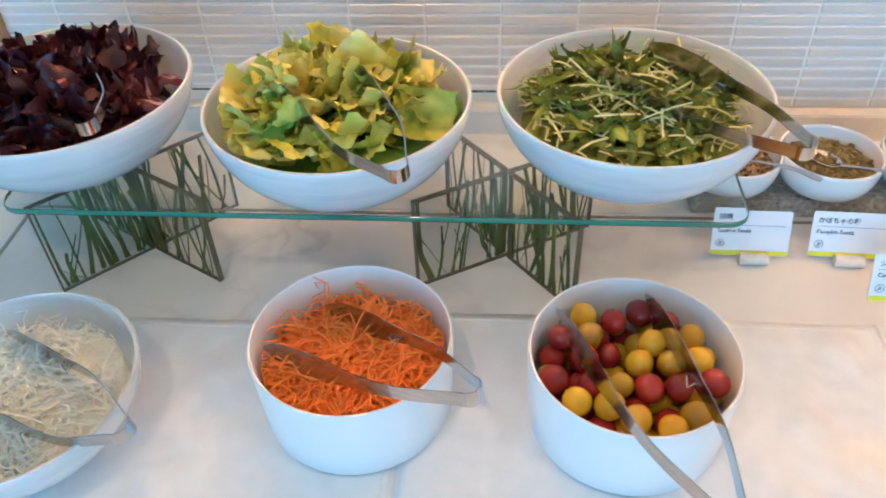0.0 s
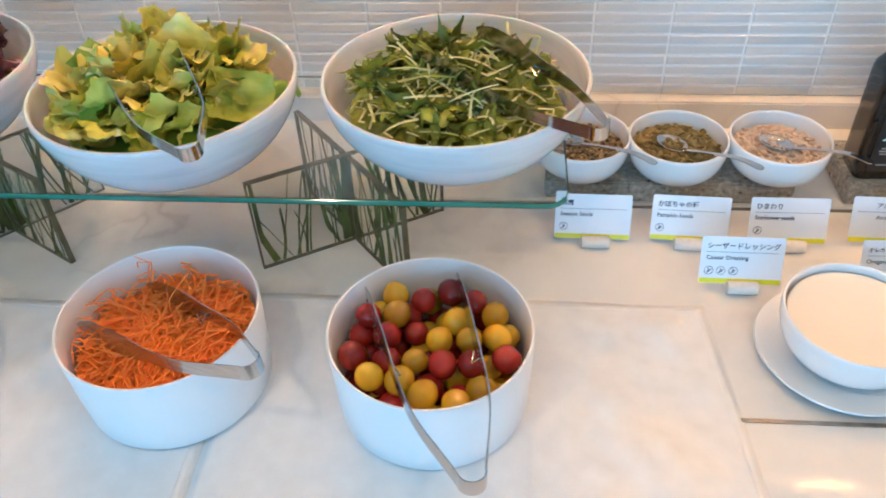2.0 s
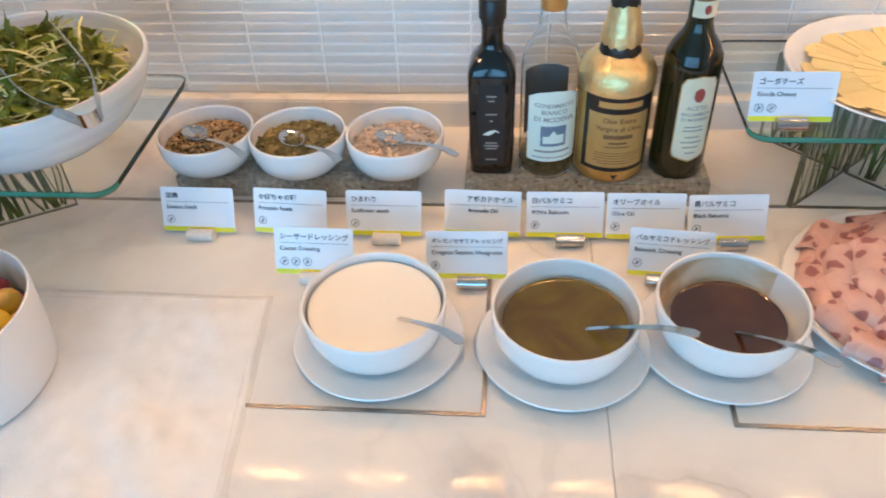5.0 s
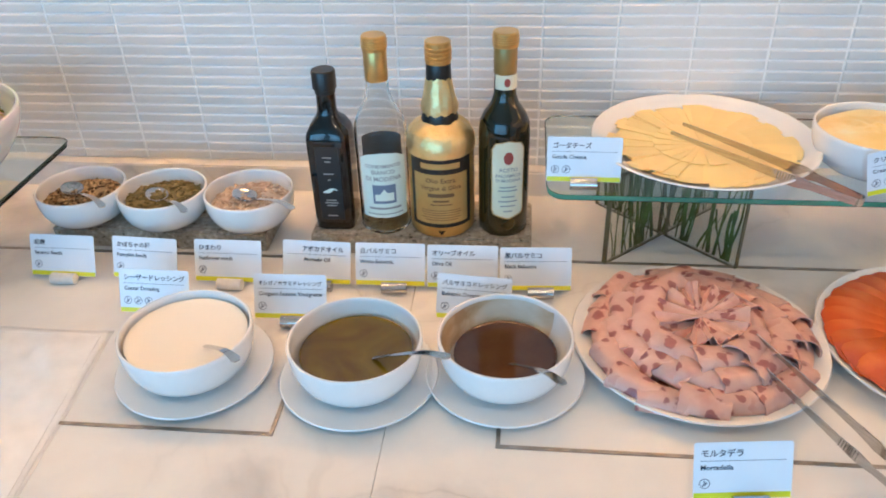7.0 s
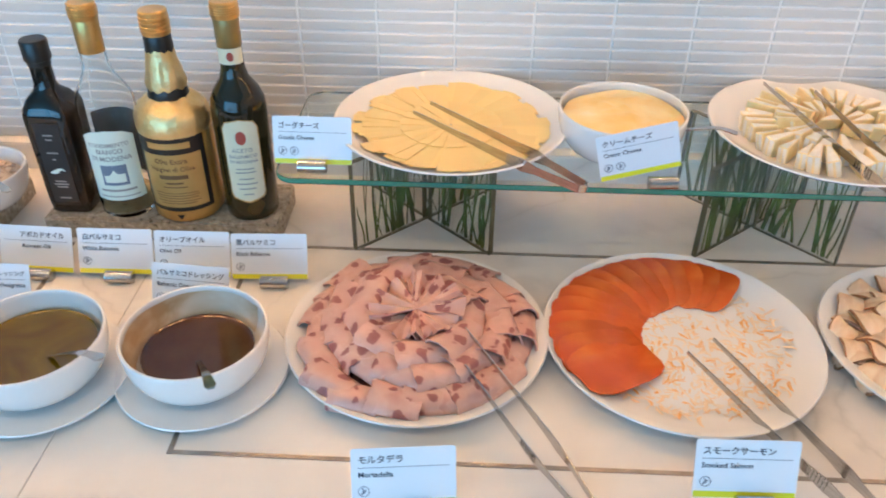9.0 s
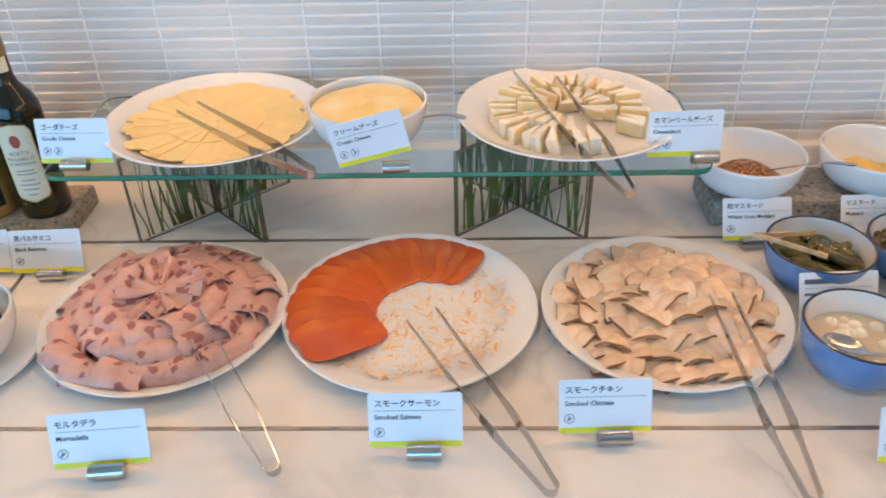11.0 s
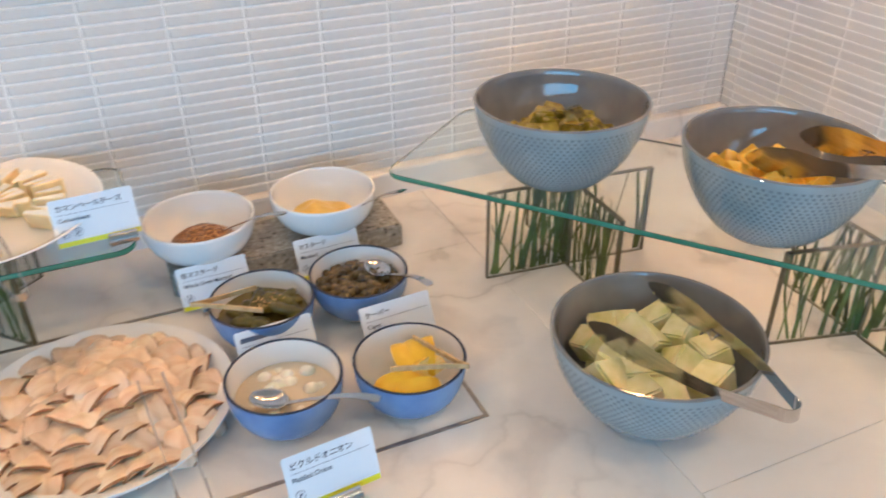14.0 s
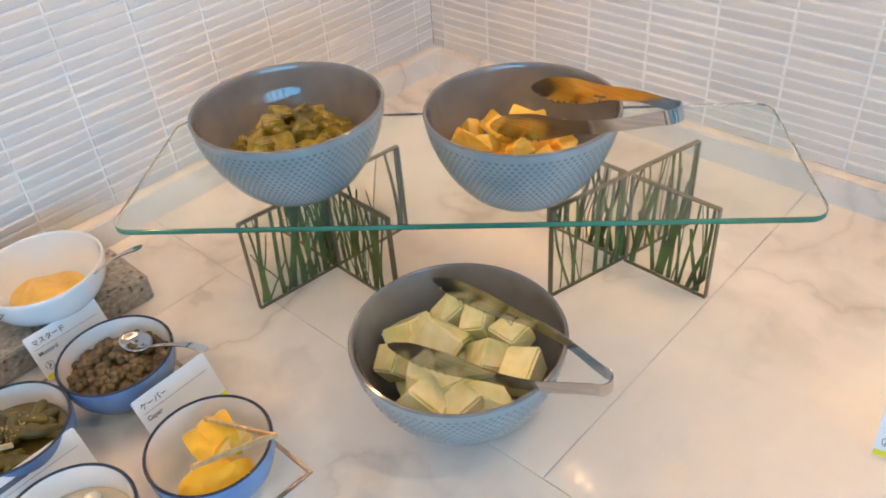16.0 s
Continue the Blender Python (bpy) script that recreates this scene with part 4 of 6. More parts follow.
def roll_mesh(length, r0, r1, seed):
    """A slice folded into a loose cone, open below."""
    bm, grid, nu, nv = bmesh.new(), [], 9, 13
    for i in range(nu):
        u = i / (nu - 1)
        row = []
        for j in range(nv):
            a = radians(-118 + 236 * j / (nv - 1))
            r = (r0 + (r1 - r0) * u) * (1 + 0.14 * noise.noise(Vector((u * 3, a * 1.3, seed))))
            row.append((u * length + 0.004 * noise.noise(Vector((a * 2, seed, 3))), r * math.sin(a) * 1.25, r * 0.8 * (math.cos(a) + 0.45)))
        grid.append(row)
    t = 0.0013
    top = [[bm.verts.new(p) for p in row] for row in grid]
    low = [[bm.verts.new((p[0], p[1] * (1 - t / max(r0, 0.006)), p[2] - t)) for p in row] for row in grid]
    for i in range(nu - 1):
        for j in range(nv - 1):
            bm.faces.new((top[i][j], top[i][j + 1], top[i + 1][j + 1], top[i + 1][j]))
            bm.faces.new((low[i][j], low[i + 1][j], low[i + 1][j + 1], low[i][j + 1]))
    for j in range(nv - 1):
        bm.faces.new((top[0][j], low[0][j], low[0][j + 1], top[0][j + 1]))
        bm.faces.new((top[-1][j], top[-1][j + 1], low[-1][j + 1], low[-1][j]))
    bmesh.ops.recalc_face_normals(bm, faces=bm.faces)
    return mesh_of("mortadella_slice", bm, MORTADELLA)


def fold_mesh(r, spread, seed, thick=0.0014):
    """A round slice folded into a fan."""
    bm, layers = bmesh.new(), []
    n = 15
    for s in (0, 1):
        rows = []
        for i in range(6):
            u = 0.06 + 0.94 * i / 5
            row = []
            for j in range(n):
                a = radians(-spread / 2 + spread * j / (n - 1))
                z = 0.006 * u * math.sin(j * 1.7 + seed) * (0.4 + u) + 0.007 * u - s * thick
                row.append(bm.verts.new((r * u * math.cos(a), r * u * math.sin(a), z + 0.003 * noise.noise(Vector((u * 3, a * 3, seed))))))
            rows.append(row)
        layers.append(rows)
    a, b = layers
    for i in range(5):
        for j in range(n - 1):
            bm.faces.new((a[i][j], a[i + 1][j], a[i + 1][j + 1], a[i][j + 1]))
            bm.faces.new((b[i][j], b[i][j + 1], b[i + 1][j + 1], b[i + 1][j]))
    for j in range(n - 1):
        bm.faces.new((a[5][j], b[5][j], b[5][j + 1], a[5][j + 1]))
    for i in range(5):
        bm.faces.new((a[i][0], b[i][0], b[i + 1][0], a[i + 1][0]))
        bm.faces.new((a[i][-1], a[i + 1][-1], b[i + 1][-1], b[i][-1]))
    bmesh.ops.recalc_face_normals(bm, faces=bm.faces)
    return mesh_of("mortadella_fold", bm, MORTADELLA)


mortadella = thing("mortadella_platter", pose(*spot(SPOT["mortadella"], 0.008)), "rings of folded pink mortadella slices with dark spots", "cold cuts")
_rnd = random.Random(12)
dome_bed(mortadella, 0.108, -0.004, 0.018, MORTADELLA)
_rolls = [roll_mesh(0.058, 0.0135, 0.0165, k) for k in range(4)]
_folds = [fold_mesh(0.056, 75 + 12 * k, k) for k in range(4)]
for _count, _r, _z, _lean, _size in ((19, 0.112, 0.004, -8, 0.92), (15, 0.086, 0.013, -10, 0.96), (9, 0.058, 0.021, -14, 1.0)):
    for _k in range(_count):
        _a = 360 * _k / _count + _rnd.uniform(-4, 4)
        _m = pose(0, 0, 0, 0, 0, _a) @ pose(_r + _rnd.uniform(-0.004, 0.004), 0.028, _z + _rnd.uniform(-0.001, 0.002), _lean + _rnd.uniform(-8, 8), _rnd.uniform(-5, 3), -90 + _rnd.uniform(-12, 12))
        share("slice", _rnd.choice(_rolls), mortadella, _m @ Matrix.Diagonal((_size, _size, _size * 1.1, 1)))
for _k in range(13):
    _a = _rnd.uniform(-70, 70) if _k % 3 else 150 + 30 * _k
    _m = pose(0, 0, 0, 0, 0, _a) @ pose(-0.006, 0, 0.026 + 0.0013 * _k, _rnd.uniform(-8, 8), _rnd.uniform(0, 12), 0)
    share("slice", _rnd.choice(_folds), mortadella, _m)


def slab_mesh(name, length, width, thick, seed, mats, bend=0.1, wavy=0.18, n=20):
    """An irregular rounded slice; its rim may have another material."""
    bm = bmesh.new()
    rnd = random.Random(seed)
    ph = rnd.uniform(0, 9)
    rings = []
    for s, z, k in ((0.0, thick, 0), (0.55, thick, 0), (0.95, thick, 0), (1.0, thick * 0.75, 1), (1.0, thick * 0.2, 1), (0.92, 0, 1)):
        ring = []
        for j in range(n if s else 1):
            a = 2 * math.pi * j / n
            c, d = math.cos(a), math.sin(a)
            sq = (abs(c) ** 3 + abs(d) ** 3) ** (-1 / 3)
            r = s * sq * (1 + wavy * noise.noise(Vector((c * 1.4 + ph, d * 1.4, seed))))
            x, y = r * c * length / 2, r * d * width / 2
            zz = z - bend * (x * x) / max(length, 1e-4) * 2 + bend * 0.1 * width * noise.noise(Vector((x * 60, y * 60, seed)))
            ring.append(bm.verts.new((x, y, zz)))
        rings.append((ring, k))
    for (a, _), (b, k) in zip(rings, rings[1:]):
        for j in range(n):
            i = (j + 1) % n
            f = bm.faces.new((a[0], b[j], b[i]) if len(a) == 1 else (a[j], b[j], b[i], a[i]))
            f.material_index = k if len(mats) > 1 and j < n * 0.55 and a is not rings[-2][0] else 0
    bm.faces.new(rings[-1][0][::-1])
    bmesh.ops.recalc_face_normals(bm, faces=bm.faces)
    return mesh_of(name, bm, mats)


chicken = thing("chicken_platter", pose(*spot(SPOT["chicken"], 0.008)), "rings of pale smoked chicken slices with brown edges", "cold cuts")
dome_bed(chicken, 0.112, 0.000, 0.026, CHICKEN)
_meshes = [slab_mesh("chicken_slice", 0.042 + 0.004 * k, 0.036 - 0.002 * k, 0.0034, 3 + k, [CHICKEN, CHICKEN_SKIN], 0.55, 0.26, 28) for k in range(5)]
for _count, _r, _z, _s in ((28, 0.113, 0.006, 1.0), (21, 0.089, 0.011, 1.0), (15, 0.063, 0.017, 1.05), (9, 0.037, 0.023, 1.05), (3, 0.013, 0.029, 1.1)):
    for _k in range(_count):
        _a = 360 * _k / _count + _rnd.uniform(-5, 5)
        _m = pose(0, 0, 0, 0, 0, _a) @ pose(_r + _rnd.uniform(-0.005, 0.005), 0, _z + _rnd.uniform(0, 0.004), 9 + _rnd.uniform(-8, 8), 9 + _rnd.uniform(-8, 9), _rnd.choice((0, -60, -100)) + _rnd.uniform(-30, 30))
        share("slice", _rnd.choice(_meshes), chicken, _m @ Matrix.Scale(_s * _rnd.uniform(0.85, 1.1), 4))

salmon = thing("salmon_platter", pose(*spot(SPOT["salmon"], 0.009)), "orange smoked salmon slices, half taken, oily residue on the plate", "fish")
_meshes = [slab_mesh("salmon_slice", 0.106, 0.062 + 0.004 * k, 0.0016, 30 + k, [ORANGE_MEAT], 0.06, 0.09, 28) for k in range(4)]
for _k in range(15):
    _a = 214 - 158 * _k / 14
    _rr = 0.092 + 0.012 * max(0, (_k - 8) / 6)
    _m = pose(0, 0, 0, 0, 0, _a) @ pose(_rr, 0, 0.0042 + 0.0003 * (14 - _k), -2.6, -8, _rnd.uniform(-5, 5))
    share("slice", _rnd.choice(_meshes), salmon, _m @ Matrix.Scale(1.0 - 0.026 * max(0, _k - 3), 4))
bm = bmesh.new()
for _k in range(900):
    _a, _u = _rnd.uniform(0, 360), math.sqrt(_rnd.random()) * 0.118
    if 55 < _a < 215 and _u > 0.05:
        continue
    _x, _y = _u * math.cos(radians(_a)), _u * math.sin(radians(_a))
    _b, _l, _w = _rnd.uniform(0, 6.28), _rnd.uniform(0.005, 0.020), _rnd.uniform(0.0005, 0.0020)
    _pts = []
    for _i in range(5):
        _q = Vector((_x, _y, 0))
        _zz = -0.0036 + 0.006 * max(0, (_q.length - 0.09) / 0.03)
        _pts.append((_x, _y, _zz))
        _x, _y, _b = _x + _l / 4 * math.cos(_b), _y + _l / 4 * math.sin(_b), _b + _rnd.gauss(0, 0.5)
    tube(_pts, [_w * 0.5, _w, _w * 1.1, _w * 0.8, _w * 0.3], 6, 0.25, bm)
tagged(part("residue", bm, RESIDUE, salmon, "pale oily salmon residue"), kind="stuff")


def wedge_mesh(name, length, w0, w1, thick, mats, rind=False, soft=0.0008):
    """A slice that widens outwards; rind: its outer end and faces."""
    bm = bmesh.new()
    pts = [(0, -w0 / 2), (length * 0.5, -(w0 + w1) / 4), (length, -w1 / 2), (length * 1.03, 0), (length, w1 / 2), (length * 0.5, (w0 + w1) / 4), (0, w0 / 2)]
    up = [bm.verts.new((x, y, thick)) for x, y in pts]
    dn = [bm.verts.new((x, y, 0)) for x, y in pts]
    top, bot = bm.faces.new(up), bm.faces.new(dn[::-1])
    sides = []
    for i in range(len(pts)):
        j = (i + 1) % len(pts)
        sides.append(bm.faces.new((up[i], dn[i], dn[j], up[j])))
    if rind:
        for f in (top, bot, sides[2], sides[3]):
            f.material_index = 1
    bmesh.ops.recalc_face_normals(bm, faces=bm.faces)
    if soft:
        bmesh.ops.bevel(bm, geom=list(bm.edges), offset=soft, segments=1, affect="EDGES")
    return mesh_of(name, bm, mats)


gouda = thing("gouda_slices", pose(*spot(SPOT["gouda"], 0.0125)), "fan of thin pale yellow gouda slices on a plate", "cheese")
_slices = [wedge_mesh("gouda_slice", 0.096 + 0.006 * k, 0.010, 0.030, 0.0007, [GOUDA], soft=0.0) for k in range(3)]
for _k in range(58):
    _a = 360 * _k / 58 + _rnd.uniform(-1.5, 1.5)
    share("slice", _rnd.choice(_slices), gouda, pose(0, 0, 0, 0, 0, _a) @ pose(0.012, 0, 0.0045 + _rnd.uniform(0, 0.0006), 2.6, -2.5 + _rnd.uniform(-0.4, 0.4), _rnd.uniform(-7, 7)))
_slices = [wedge_mesh("gouda_slice", 0.060, 0.004, 0.022, 0.0007, [GOUDA], soft=0.0)]
for _k in range(22):
    share("slice", _slices[0], gouda, pose(0, 0, 0, 0, 0, 360 * _k / 22) @ pose(0.002, 0, 0.0066 + _rnd.uniform(0, 0.0005), 2.6, -1.5 + _rnd.uniform(-0.4, 0.4), _rnd.uniform(-9, 9)))

camembert = thing("camembert_wedges", pose(*spot(SPOT["camembert"], 0.0125)), "rings of small camembert wedges with white rind, some taken", "cheese")
_wedge = [wedge_mesh("camembert_wedge", 0.036, 0.006, 0.0155, 0.023, [CAMEMBERT, RIND], True, 0.0012), wedge_mesh("camembert_wedge", 0.032, 0.003, 0.013, 0.021, [CAMEMBERT, RIND], True, 0.0012)]
for _count, _r in ((34, 0.068), (20, 0.030)):
    for _k in range(_count):
        _a = 360 * _k / _count
        if (_r > 0.05 and (_a > 293 and _a < 318 or 255 < _a < 268)) or (_r < 0.05 and 285 < _a < 352):
            continue
        share("wedge", _rnd.choice(_wedge), camembert, pose(0, 0, 0, 0, 0, _a + _rnd.uniform(-2, 2)) @ pose(_r + _rnd.uniform(-0.003, 0.003), 0, 0.001, _rnd.uniform(-12, 12) + 8, _rnd.uniform(-2, 4), _rnd.uniform(-8, 8)))
for _k in range(5):
    share("wedge", _wedge[1], camembert, pose(_rnd.uniform(-0.02, 0.02), _rnd.uniform(-0.01, 0.02), 0.003, 30, 0, _rnd.uniform(0, 360)))


def lump(name, label, category, where, r, z, height, mat, seed, cx=0.0, cy=0.0, scale=40):
    """A soft mound of paste."""
    ob = thing(name, pose(*where), label, category)
    bm, prev, rings, seg = bmesh.new(), None, 12, 36
    for i in range(rings + 1):
        u = i / rings
        ring = []
        for k in range(seg if i else 1):
            a = 2 * math.pi * k / seg
            rr = r * u * (1 + 0.18 * noise.noise(Vector((math.cos(a), math.sin(a), seed))))
            p = Vector((cx + rr * math.cos(a), cy + rr * math.sin(a), 0))
            p.z = z + height * (1 - u ** 2.2) + height * 0.7 * noise.noise(p * scale + Vector((0, 0, seed))) * (1 - u ** 3)
            ring.append(bm.verts.new(p))
        if prev:
            for k in range(seg):
                j = (k + 1) % seg
                bm.faces.new((prev[0], ring[k], ring[j]) if len(prev) == 1 else (prev[k], ring[k], ring[j], prev[j]))
        prev = ring
    bm.faces.new(prev[::-1])
    part("mound", bm, mat, ob)
    return ob


MUSTARD = noisy(material("mustard_paste", (0.62, 0.40, 0.08), 0.35), [(0.3, (0.68, 0.41, 0.05)), (0.7, (0.80, 0.56, 0.14))], 50, bump=0.4)
GRAIN = noisy(material("grain_mustard", (0.26, 0.12, 0.05), 0.4), [(0.38, (0.06, 0.024, 0.010)), (0.5, (0.27, 0.11, 0.03)), (0.64, (0.50, 0.27, 0.08))], 260, bump=0.8, bump_scale=320)
lump("cream_cheese", "soft pale yellow cream cheese filling a white bowl", "cheese", spot(SPOT["cream"]), 0.0715, 0.050, 0.007, CREAM, 3, 0.0, 0.0, 75)
lump("grain_mustard", "brown whole grain mustard at the bottom of a bowl", "mustard", spot(SPOT["grain"]), 0.045, 0.022, 0.014, GRAIN, 5, 0.002, -0.008, 60)
lump("yellow_mustard", "yellow mustard paste at the bottom of a bowl", "mustard", spot(SPOT["mustard"]), 0.046, 0.022, 0.013, MUSTARD, 9, -0.006, -0.008)

# pickles, capers, onions, lemon
GHERKIN = noisy(material("gherkin_skin", (0.10, 0.13, 0.025), 0.2), [(0.3, (0.050, 0.046, 0.010)), (0.55, (0.125, 0.11, 0.020)), (0.75, (0.24, 0.19, 0.04))], 30, bump=0.4, per_object=0.3)
pickles = thing("green_pickles", pose(*spot(SPOT["pickle"])), "small olive green gherkins in brine in a blue bowl", "pickles")
part("brine", lathe([(0, 0.022), (0.046, 0.022), (0.0545, 0.034), (0, 0.034)], 48), noisy(material("pickle_brine", (0.10, 0.08, 0.02), 0.05), [(0.3, (0.08, 0.06, 0.015)), (0.7, (0.13, 0.11, 0.03))], 20), pickles)
for _k in range(26):
    _a, _u = _rnd.uniform(0, 6.28), 0.036 * math.sqrt(_rnd.random())
    _m = pose(_u * math.cos(_a), _u * math.sin(_a), 0.035 + _rnd.uniform(0, 0.012), 0, _rnd.uniform(-12, 12), _rnd.uniform(0, 360))
    _l = _rnd.uniform(0.012, 0.022)
    part("gherkin", tube(smooth_path([(-_l, 0, 0), (-_l * 0.4, 0.002, 0.001), (_l * 0.4, 0.001, 0.001), (_l, -0.002, 0)], 3), [0.0030, 0.0052, 0.0064, 0.007, 0.007, 0.007, 0.007, 0.0064, 0.0052, 0.0026], 10), GHERKIN, pickles, at=_m)
bm = bmesh.new()
for _k in range(46):
    bmesh.ops.create_icosphere(bm, subdivisions=1, radius=0.0011, matrix=Matrix.Translation((0.004 + _rnd.gauss(0, 0.008), -0.002 + _rnd.gauss(0, 0.006), 0.0540 + _rnd.uniform(-0.003, 0.001))))
tagged(part("mustard_seed", bm, island_tints("mustard_seed", [(0.55, 0.36, 0.10), (0.40, 0.24, 0.06), (0.64, 0.46, 0.18)], 0.4), pickles, "tan mustard seeds"), kind="stuff")
seed_heap("capers", "small olive brown capers in a blue bowl", spot(SPOT["caper"]), 0.056, 0.036, (0.0122, 0.0116, 0.011), 170, CAPER, 4)
onions = thing("pickled_onions", pose(*spot(SPOT["onion"])), "small white pickled onions in cloudy brine in a blue bowl", "pickles")
part("brine", lathe([(0, 0.018), (0.045, 0.018), (0.0545, 0.034), (0, 0.034)], 48), BRINE, onions)
PEARL = noisy(material("onion_skin", (0.78, 0.76, 0.66), 0.12, sss=0.3), [(0.3, (0.70, 0.66, 0.52)), (0.7, (0.84, 0.82, 0.74))], 40, stretch=(1, 1, 0.3))
_pearl = ball_mesh("onion", 0.0088, PEARL, 4, 1.05, False, 0.04)
for _k in range(24):
    _a, _u = _rnd.uniform(0, 6.28), 0.040 * math.sqrt(_rnd.random())
    share("onion", _pearl, onions, pose(_u * math.cos(_a) + 0.004, _u * math.sin(_a) + 0.008, 0.0245 + _rnd.uniform(0, 0.0075), _rnd.uniform(0, 360), _rnd.uniform(0, 360), 0))

LEMON_SKIN = noisy(material("lemon_peel", (0.72, 0.46, 0.015), 0.35), [(0.3, (0.68, 0.40, 0.01)), (0.7, (0.78, 0.53, 0.025))], 30, bump=0.3, bump_scale=220)
LEMON_FLESH = noisy(material("lemon_flesh", (0.80, 0.62, 0.20), 0.2, sss=0.25), [(0.3, (0.76, 0.52, 0.10)), (0.7, (0.84, 0.72, 0.34))], 60, stretch=(1, 6, 1))


def lemon_mesh():
    """A quarter of a lemon: peel outside, two cut faces."""
    bm, rows, n, m = bmesh.new(), [], 14, 8
    for i in range(n + 1):
        u = i / n
        x = -0.029 + 0.058 * u
        r = 0.0225 * (1 - abs(2 * u - 1) ** 2.4) ** 0.5 + 0.0008
        rows.append([bm.verts.new((x, r * math.sin(radians(-40 + 80 * j / m)), r * math.cos(radians(-40 + 80 * j / m)))) for j in range(m + 1)])
    core = [bm.verts.new((-0.029 + 0.058 * i / n, 0, 0)) for i in range(n + 1)]
    for i in range(n):
        for j in range(m):
            bm.faces.new((rows[i][j], rows[i + 1][j], rows[i + 1][j + 1], rows[i][j + 1]))
        for e in (0, m):
            f = bm.faces.new((core[i], core[i + 1], rows[i + 1][e], rows[i][e]))
            f.material_index = 1
    bmesh.ops.recalc_face_normals(bm, faces=bm.faces)
    return mesh_of("lemon_wedge", bm, [LEMON_SKIN, LEMON_FLESH])


_lemon = lemon_mesh()
for _x, _y, _z, _rx, _ry, _rz in ((-0.006, 0.010, 0.034, 14, 0, 80), (0.013, 0.010, 0.035, -6, 0, 78), (0.028, 0.006, 0.036, -32, 0, 74), (-0.020, -0.018, 0.030, 35, 0, -14), (-0.006, -0.028, 0.033, 58, 0, -10), (0.014, -0.020, 0.034, -60, 0, 20)):
    _ob = share("lemon_wedge", _lemon, None, pose(*(SPOT["lemon"].location + Vector((_x, _y, _z + 0.005))), _rx, _ry, _rz))
    tagged(_ob, "juicy yellow lemon wedge in a blue bowl", "lemon", "lemon wedges")


def chunk_mesh(name, size, mat, seed, soft=0.12, skew=0.22):
    """A hand-cut piece of fruit."""
    rnd = random.Random(seed)
    bm = bmesh.new()
    bmesh.ops.create_cube(bm, size=1)
    for v in bm.verts:
        v.co = Vector([c * s * (1 + rnd.uniform(-skew, skew)) for c, s in zip(v.co, size)])
    bmesh.ops.bevel(bm, geom=list(bm.edges), offset=min(size) * soft * 0.8, segments=2, affect="EDGES")
    for v in bm.verts:
        v.co *= 1 + 0.04 * noise.noise(v.co * 60 + Vector((seed, 0, 0)))
    return mesh_of(name, bm, mat, sharp=22)


def fruit_heap(name, label, ob_bowl, r, edge_z, top_z, meshes, count, bed, seed, cx=0.0, cy=0.0):
    ob = thing(name, pose(*spot(ob_bowl)), label, "fruit")
    rnd = random.Random(seed)
    placed, tries = [], 0
    size = max(meshes[0].vertices[i].co.length for i in range(len(meshes[0].vertices)))
    while len(placed) < count and tries < 4000:
        tries += 1
        p = heap_point(rnd, r, edge_z, top_z)
        p += Vector((cx, cy, rnd.uniform(-0.008, 0.006)))
        if all((p - q).length > size * 0.98 for q in placed):
            placed.append(p)
            share("piece", rnd.choice(meshes), ob, pose(*p, rnd.uniform(-40, 40), rnd.uniform(-40, 40), rnd.uniform(0, 360)) @ Matrix.Scale(rnd.uniform(0.85, 1.15), 4))
    low = dome_bed(ob, r * 0.96, edge_z - 0.018, edge_z - 0.006, bed)
    low.location = (cx * 0.5, cy * 0.5, 0)
    return ob


fruit_heap("diced_kiwi", "small olive green kiwi cubes with dark seeds", SPOT["kiwi"], 0.066, 0.062, 0.076, [chunk_mesh("kiwi_cube", (0.026, 0.021, 0.019), KIWI, k) for k in range(4)], 56, KIWI, 3, -0.004, -0.004)
fruit_heap("pineapple_chunks", "juicy yellow pineapple chunks in a grey bowl", SPOT["pine"], 0.061, 0.064, 0.084, [chunk_mesh("pineapple_chunk", (0.033, 0.025, 0.020), PINE, 5 + k, 0.08, 0.38) for k in range(5)], 36, PINE, 4, -0.008, 0.004)
fruit_heap("melon_chunks", "pale green melon chunks filling a grey bowl", SPOT["melon"], 0.071, 0.073, 0.082, [chunk_mesh("melon_chunk", (0.040, 0.034, 0.030), MELON, 15 + k, 0.10, 0.2) for k in range(5)], 32, MELON, 9)

# ---- cutlery ----


def strap(points, widths, thick, normal, bm=None):
    """A flat steel strip along points; its width lies along normal."""
    bm = bm or bmesh.new()
    n = Vector(normal).normalized()
    pts, rings = [Vector(p) for p in points], []
    for i, p in enumerate(pts):
        d = (pts[min(i + 1, len(pts) - 1)] - pts[max(i - 1, 0)]).normalized()
        s = d.cross(n).normalized()
        w = widths[i] / 2
        rings.append([bm.verts.new(p + a * n * w + b * s * thick / 2) for a, b in ((-1, -1), (-0.92, 1), (0.92, 1), (1, -1))])
    for a, b in zip(rings, rings[1:]):
        for k in range(4):
            bm.faces.new((a[k], a[(k + 1) % 4], b[(k + 1) % 4], b[k]))
    bm.faces.new(rings[0][::-1])
    bm.faces.new(rings[-1])
    bmesh.ops.recalc_face_normals(bm, faces=bm.faces)
    return bm


def interp(table, u):
    for (a, x), (b, y) in zip(table, table[1:]):
        if u <= b:
            return x + (y - x) * (u - a) / (b - a)
    return table[-1][1]


